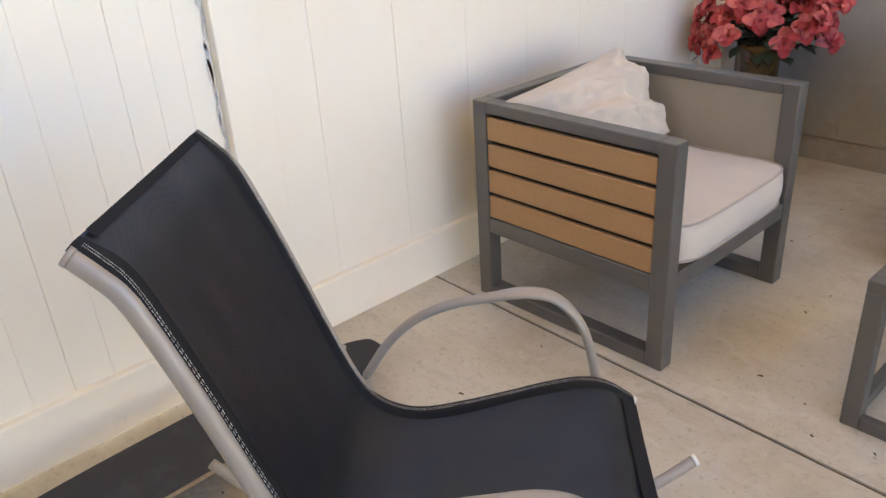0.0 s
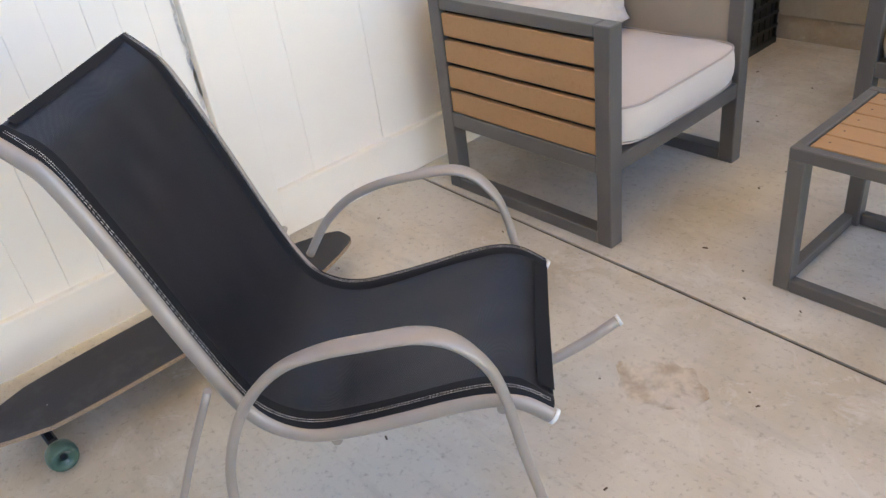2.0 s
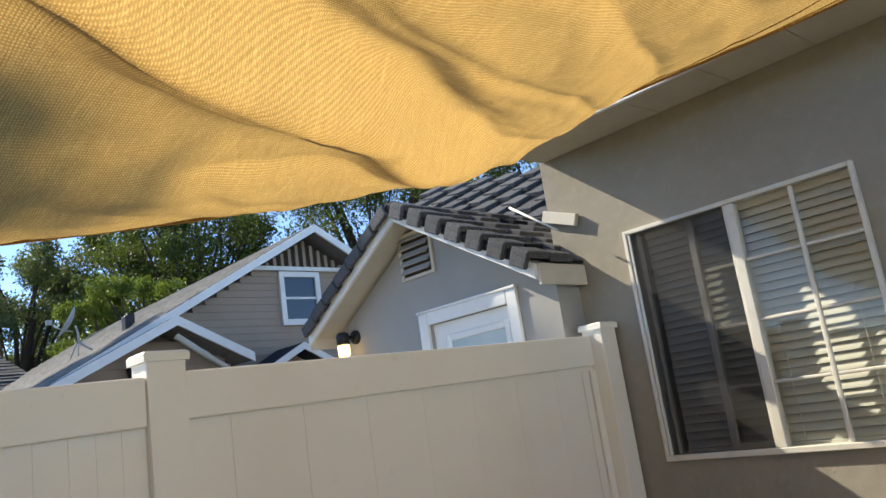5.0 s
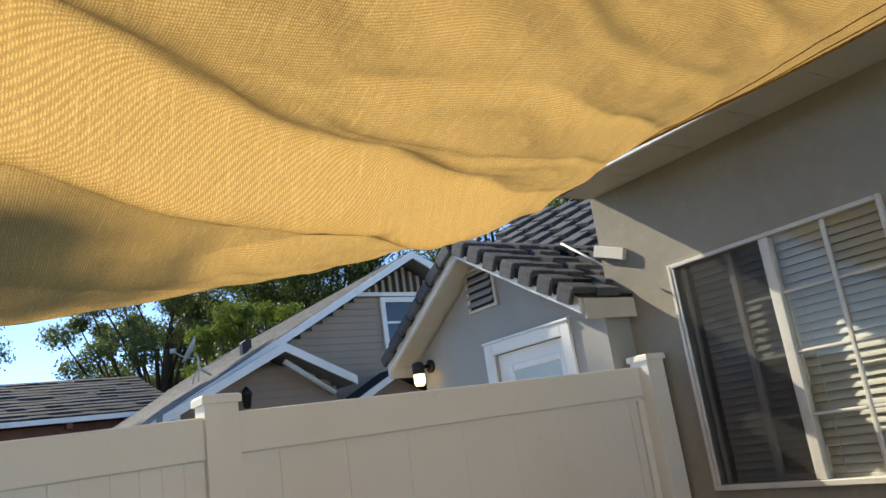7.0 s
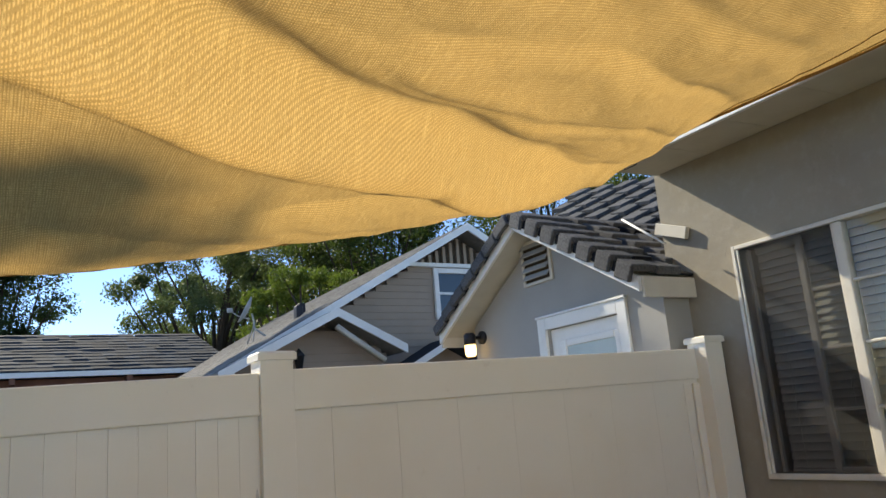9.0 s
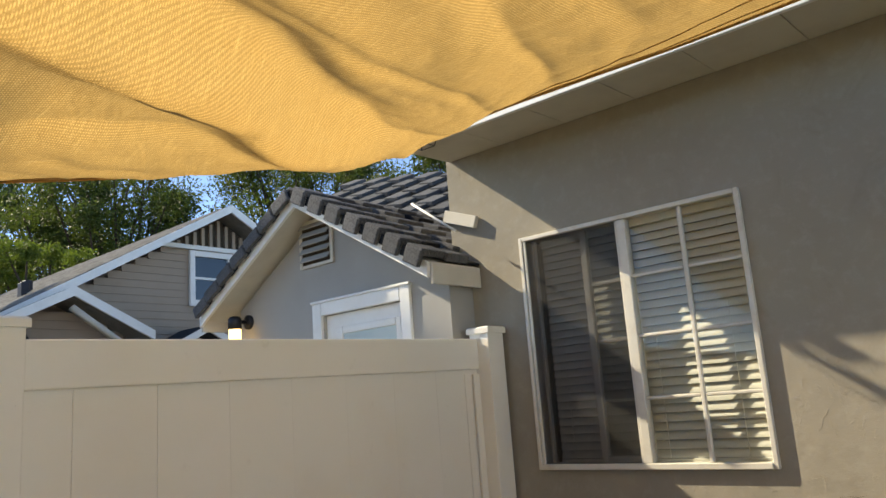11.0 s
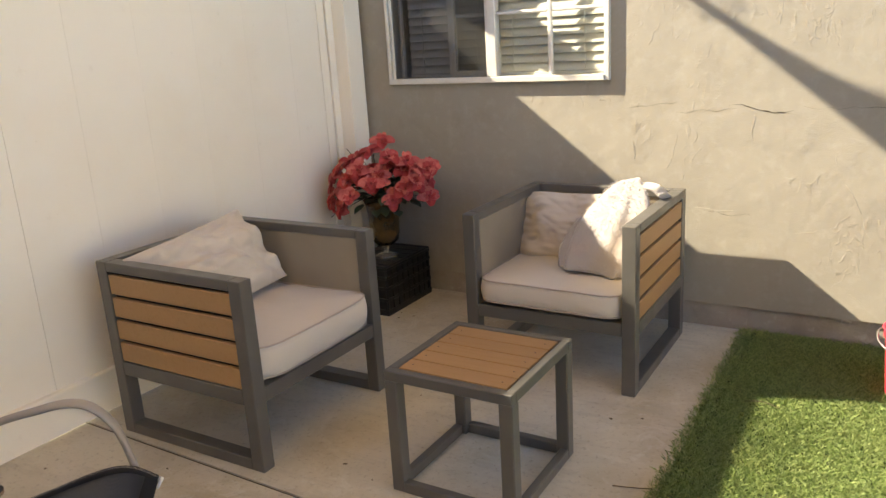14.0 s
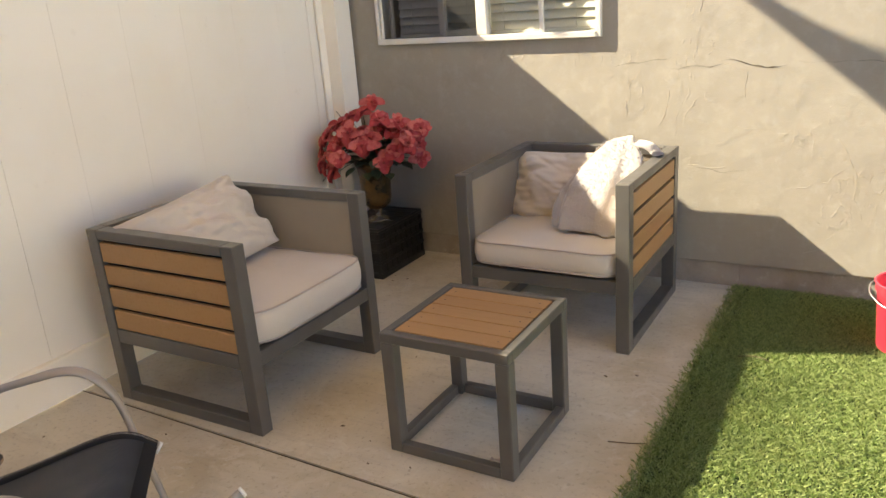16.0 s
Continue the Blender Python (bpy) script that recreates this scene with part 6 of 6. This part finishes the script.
def dish():
    d = thing("satellite_dish", FAR @ pose(-8.6, -0.02, 3.0) @ Matrix.Scale(0.66, 4), "grey satellite dish on a bent roof mast", "satellite dish")
    bm = B()
    lathe(bm, [(0.0005, 0.0), (0.12, 0.012), (0.22, 0.045), (0.29, 0.09), (0.285, 0.10), (0.21, 0.055), (0.0005, 0.012)], 30)
    bmesh.ops.transform(bm, matrix=pose(0.02, -0.03, 0.60, 62, 0, -14) @ Matrix.Diagonal((0.95, 1.15, 1, 1)), verts=bm.verts)
    part("reflector", bm, M["dish"], d)
    part("mast", tube(B(), smooth_path([(0, 0.05, 0.55), (0, 0.10, 0.35), (0.0, 0.12, 0.20), (0.05, 0.35, 0.02)], 5), 0.025, sides=8), M["dish"], d)
    part("feed_arm", tube(B(), smooth_path([(0.0, 0.0, 0.42), (-0.05, -0.25, 0.50), (-0.05, -0.42, 0.62)], 5), 0.014, sides=8), M["dish"], d)
    part("feed_horn", box(B(), (-0.09, -0.50, 0.58), (-0.01, -0.38, 0.68), 0.01), M["dish"], d)
    for k in (-1, 1):
        part("strut", tube(B(), [(0, 0.11, 0.30), (k * 0.25, 0.0, -0.12)], 0.012, sides=6), M["dish"], d)


dish()


def low_house():
    h = thing("low_house", pose(0, 0, 0), "low house with dark weathered shingle roof and rust walls", "house")
    bm = box(B(), (-20, -9.0, -0.1), (-14.4, 0.85, 3.05))
    part("wall", bm, M["rust_wall"], h)
    # ridge runs along y; the slope faces the yard
    bm = B()
    rr = random.Random(2)
    n = 12
    for k in range(n):
        xa, xb = -17.0 + 3.0 * k / n, -17.0 + 3.0 * (k + 1) / n
        za, zb = 4.30 - 1.13 * k / n, 4.30 - 1.13 * (k + 1) / n + 0.012
        y = -9.4
        ye = 1.05 + 0.25 * k / n
        while y < ye:
            w = min(rr.uniform(0.28, 0.4), ye - y + 0.01)
            lift, xb2 = rr.uniform(0.0, 0.022), xb + rr.uniform(-0.05, 0.03)
            v = [bm.verts.new(q) for q in ((xa, y, za), (xa, y + w, za), (xb2, y + w, zb + lift), (xb2, y, zb + lift), (xb2, y, zb - 0.04), (xb2, y + w, zb - 0.04))]
            bm.faces.new(v[:4]), bm.faces.new((v[3], v[2], v[5], v[4]))
            y += w
    part("roof", bm, M["shingle_dark"], h)["kind"] = "stuff"
    bm = B()
    v = [bm.verts.new(q) for q in ((-17, -9.4, 4.25), (-17, 1.05, 4.25), (-14.0, 1.3, 3.12), (-14.0, -9.4, 3.12), (-20.0, -9.4, 3.12), (-20.0, 1.3, 3.12))]
    bm.faces.new((v[0], v[1], v[2], v[3])), bm.faces.new((v[0], v[4], v[5], v[1])), bm.faces.new((v[1], v[5], v[2]))
    part("roof_deck", bm, M["shingle_dark"], h)
    part("eave_board", box(B(), (-14.02, -9.4, 3.05), (-13.96, 1.32, 3.15), 0.004), M["white"], h, "white eave board")
    for y in (-7.5, -5.2, -3.0, -0.9):
        part("rafter_tail", box(B(), (-14.4, y - 0.05, 2.93), (-14.02, y + 0.05, 3.05)), M["rust_wall"], h)


low_house()


# ---- trees ----
def tree(x, y, height, spread, base, leaf, count, seed, size=0.16, gap=0.0, name="tree", label="", clumps=34, lean=(0, 0), puff=0.42):
    r = random.Random(seed)
    nr = np.random.RandomState(seed)
    t = thing(name, pose(x, y, -0.1), label, "tree", "trees behind the houses")
    bm = B()
    top = Vector((lean[0], lean[1], height * 0.72))
    trunk = smooth_path([(0, 0, 0), (r.uniform(-0.2, 0.2), r.uniform(-0.2, 0.2), base * 0.6), (lean[0] * 0.4, lean[1] * 0.4, base), tuple(top)], 6)
    n = len(trunk)
    rad = 0.02 * height + 0.07

    def limb(path, r0, r1):
        rings = []
        up = None
        for i, q in enumerate(path):
            a, b = path[max(0, i - 1)], path[min(len(path) - 1, i + 1)]
            ahead = (b - a).normalized()
            u = ahead.orthogonal().normalized() if up is None else (up - ahead * up.dot(ahead)).normalized()
            up = u
            v = ahead.cross(u)
            rr = r0 + (r1 - r0) * i / (len(path) - 1)
            rings.append([bm.verts.new(q + (u * math.cos(k * math.tau / 7) + v * math.sin(k * math.tau / 7)) * rr) for k in range(7)])
        for a, b in zip(rings, rings[1:]):
            for k in range(7):
                bm.faces.new((a[k], a[(k + 1) % 7], b[(k + 1) % 7], b[k])).smooth = True
    limb(trunk, rad, rad * 0.25)
    centres = []
    for k in range(clumps):
        a = k * 2.4 + r.uniform(-0.5, 0.5)
        f = r.uniform(0.0, 1.0)
        z = base + (height - base) * (0.06 + 0.92 * f)
        reach = spread * (0.35 + 0.75 * math.sin(math.pi * min(1, 0.16 + 0.76 * f))) * r.uniform(0.35, 1.0)
        tip = Vector((lean[0] * f + reach * math.cos(a), lean[1] * f + reach * math.sin(a), z))
        centres.append((tip, r.uniform(0.30, 0.62) * spread * puff))
        s = trunk[min(n - 2, max(2, int(n * min(0.95, (z * 0.62) / (height * 0.72)))))]
        mid = s.lerp(tip, 0.5) + Vector((r.uniform(-0.3, 0.3), r.uniform(-0.3, 0.3), r.uniform(-0.1, 0.35)))
        limb(smooth_path([s, mid, tip], 4), rad * 0.32, 0.018)
    part("trunk", bm, M["bark"], t)
    # leaves in uneven clumps
    c = np.array([tuple(q) for q, _ in centres])
    rr = np.array([w for _, w in centres])
    pick = nr.randint(0, len(c), count)
    d = nr.normal(size=(count, 3))
    d /= np.linalg.norm(d, axis=1)[:, None]
    dist = rr[pick][:, None] * (nr.uniform(0.15, 1.0, (count, 1)) ** 0.5) * nr.uniform(0.7, 1.25, (count, 1))
    p = c[pick] + d * dist * np.array([1, 1, 0.7])
    a = nr.normal(size=(count, 3))
    a /= np.linalg.norm(a, axis=1)[:, None]
    b = np.cross(a, nr.normal(size=(count, 3)))
    b /= np.linalg.norm(b, axis=1)[:, None]
    s = size * nr.uniform(0.55, 1.3, (count, 1))
    v = np.stack([p - a * s, p + b * s * 0.42, p + a * s, p - b * s * 0.42], 1).reshape(-1, 3)
    ob = new("crown", soup("crown", v.tolist(), np.arange(count * 4).reshape(-1, 4).tolist(), M[leaf]))
    ob.parent = t
    return t


tree(-24, 3.3, 8.6, 3.1, 2.4, "leaf_grey", 60000, 1, 0.062, label="airy grey-green tree with bare forked limbs", clumps=62)
tree(-24, -3.7, 8.2, 2.45, 1.0, "leaf_dark", 90000, 2, 0.060, label="dense dark green tree behind the low roof", clumps=110, puff=0.6)
tree(-15.5, 3.5, 5.8, 1.7, 0.8, "leaf_bright", 42000, 3, 0.046, label="bright green shrubby tree behind the bungalow", clumps=50)
tree(-20, 7.6, 9.6, 3.6, 2.2, "leaf_mid", 70000, 4, 0.060, label="broad green tree behind the bungalow roof", clumps=90, puff=0.5)
tree(-18, 13.5, 11.5, 4.4, 2.0, "leaf_mid", 70000, 5, 0.064, label="tall broad green tree behind the annex", clumps=90, puff=0.5)
tree(-25, 8.5, 12.0, 4.2, 3.0, "leaf_dark", 50000, 6, 0.075, label="tall dark green tree in the distance", clumps=60)
tree(-12, 15.5, 10.5, 3.6, 2.0, "leaf_mid", 50000, 8, 0.064, label="green tree rising behind the annex roof", clumps=60)
tree(-32, 5.0, 9.0, 3.4, 2.0, "leaf_grey", 30000, 9, 0.085, label="pale green tree in the distance", clumps=46)
tree(-30, -1.5, 5.4, 2.6, 1.0, "leaf_mid", 14000, 10, 0.10, label="low green tree in the distance", clumps=30)
# tall trees west of the yard, in the sun's way
tree(-17.3, -5.5, 14.7, 2.5, 10.0, "leaf_mid", 22000, 14, 0.12, label="tall leafy tree that shades the annex wall", clumps=52)
tree(-11.0, -7.9, 12.9, 1.4, 9.5, "leaf_mid", 3200, 15, 0.08, label="tall tree that dapples the shade sail", clumps=22)
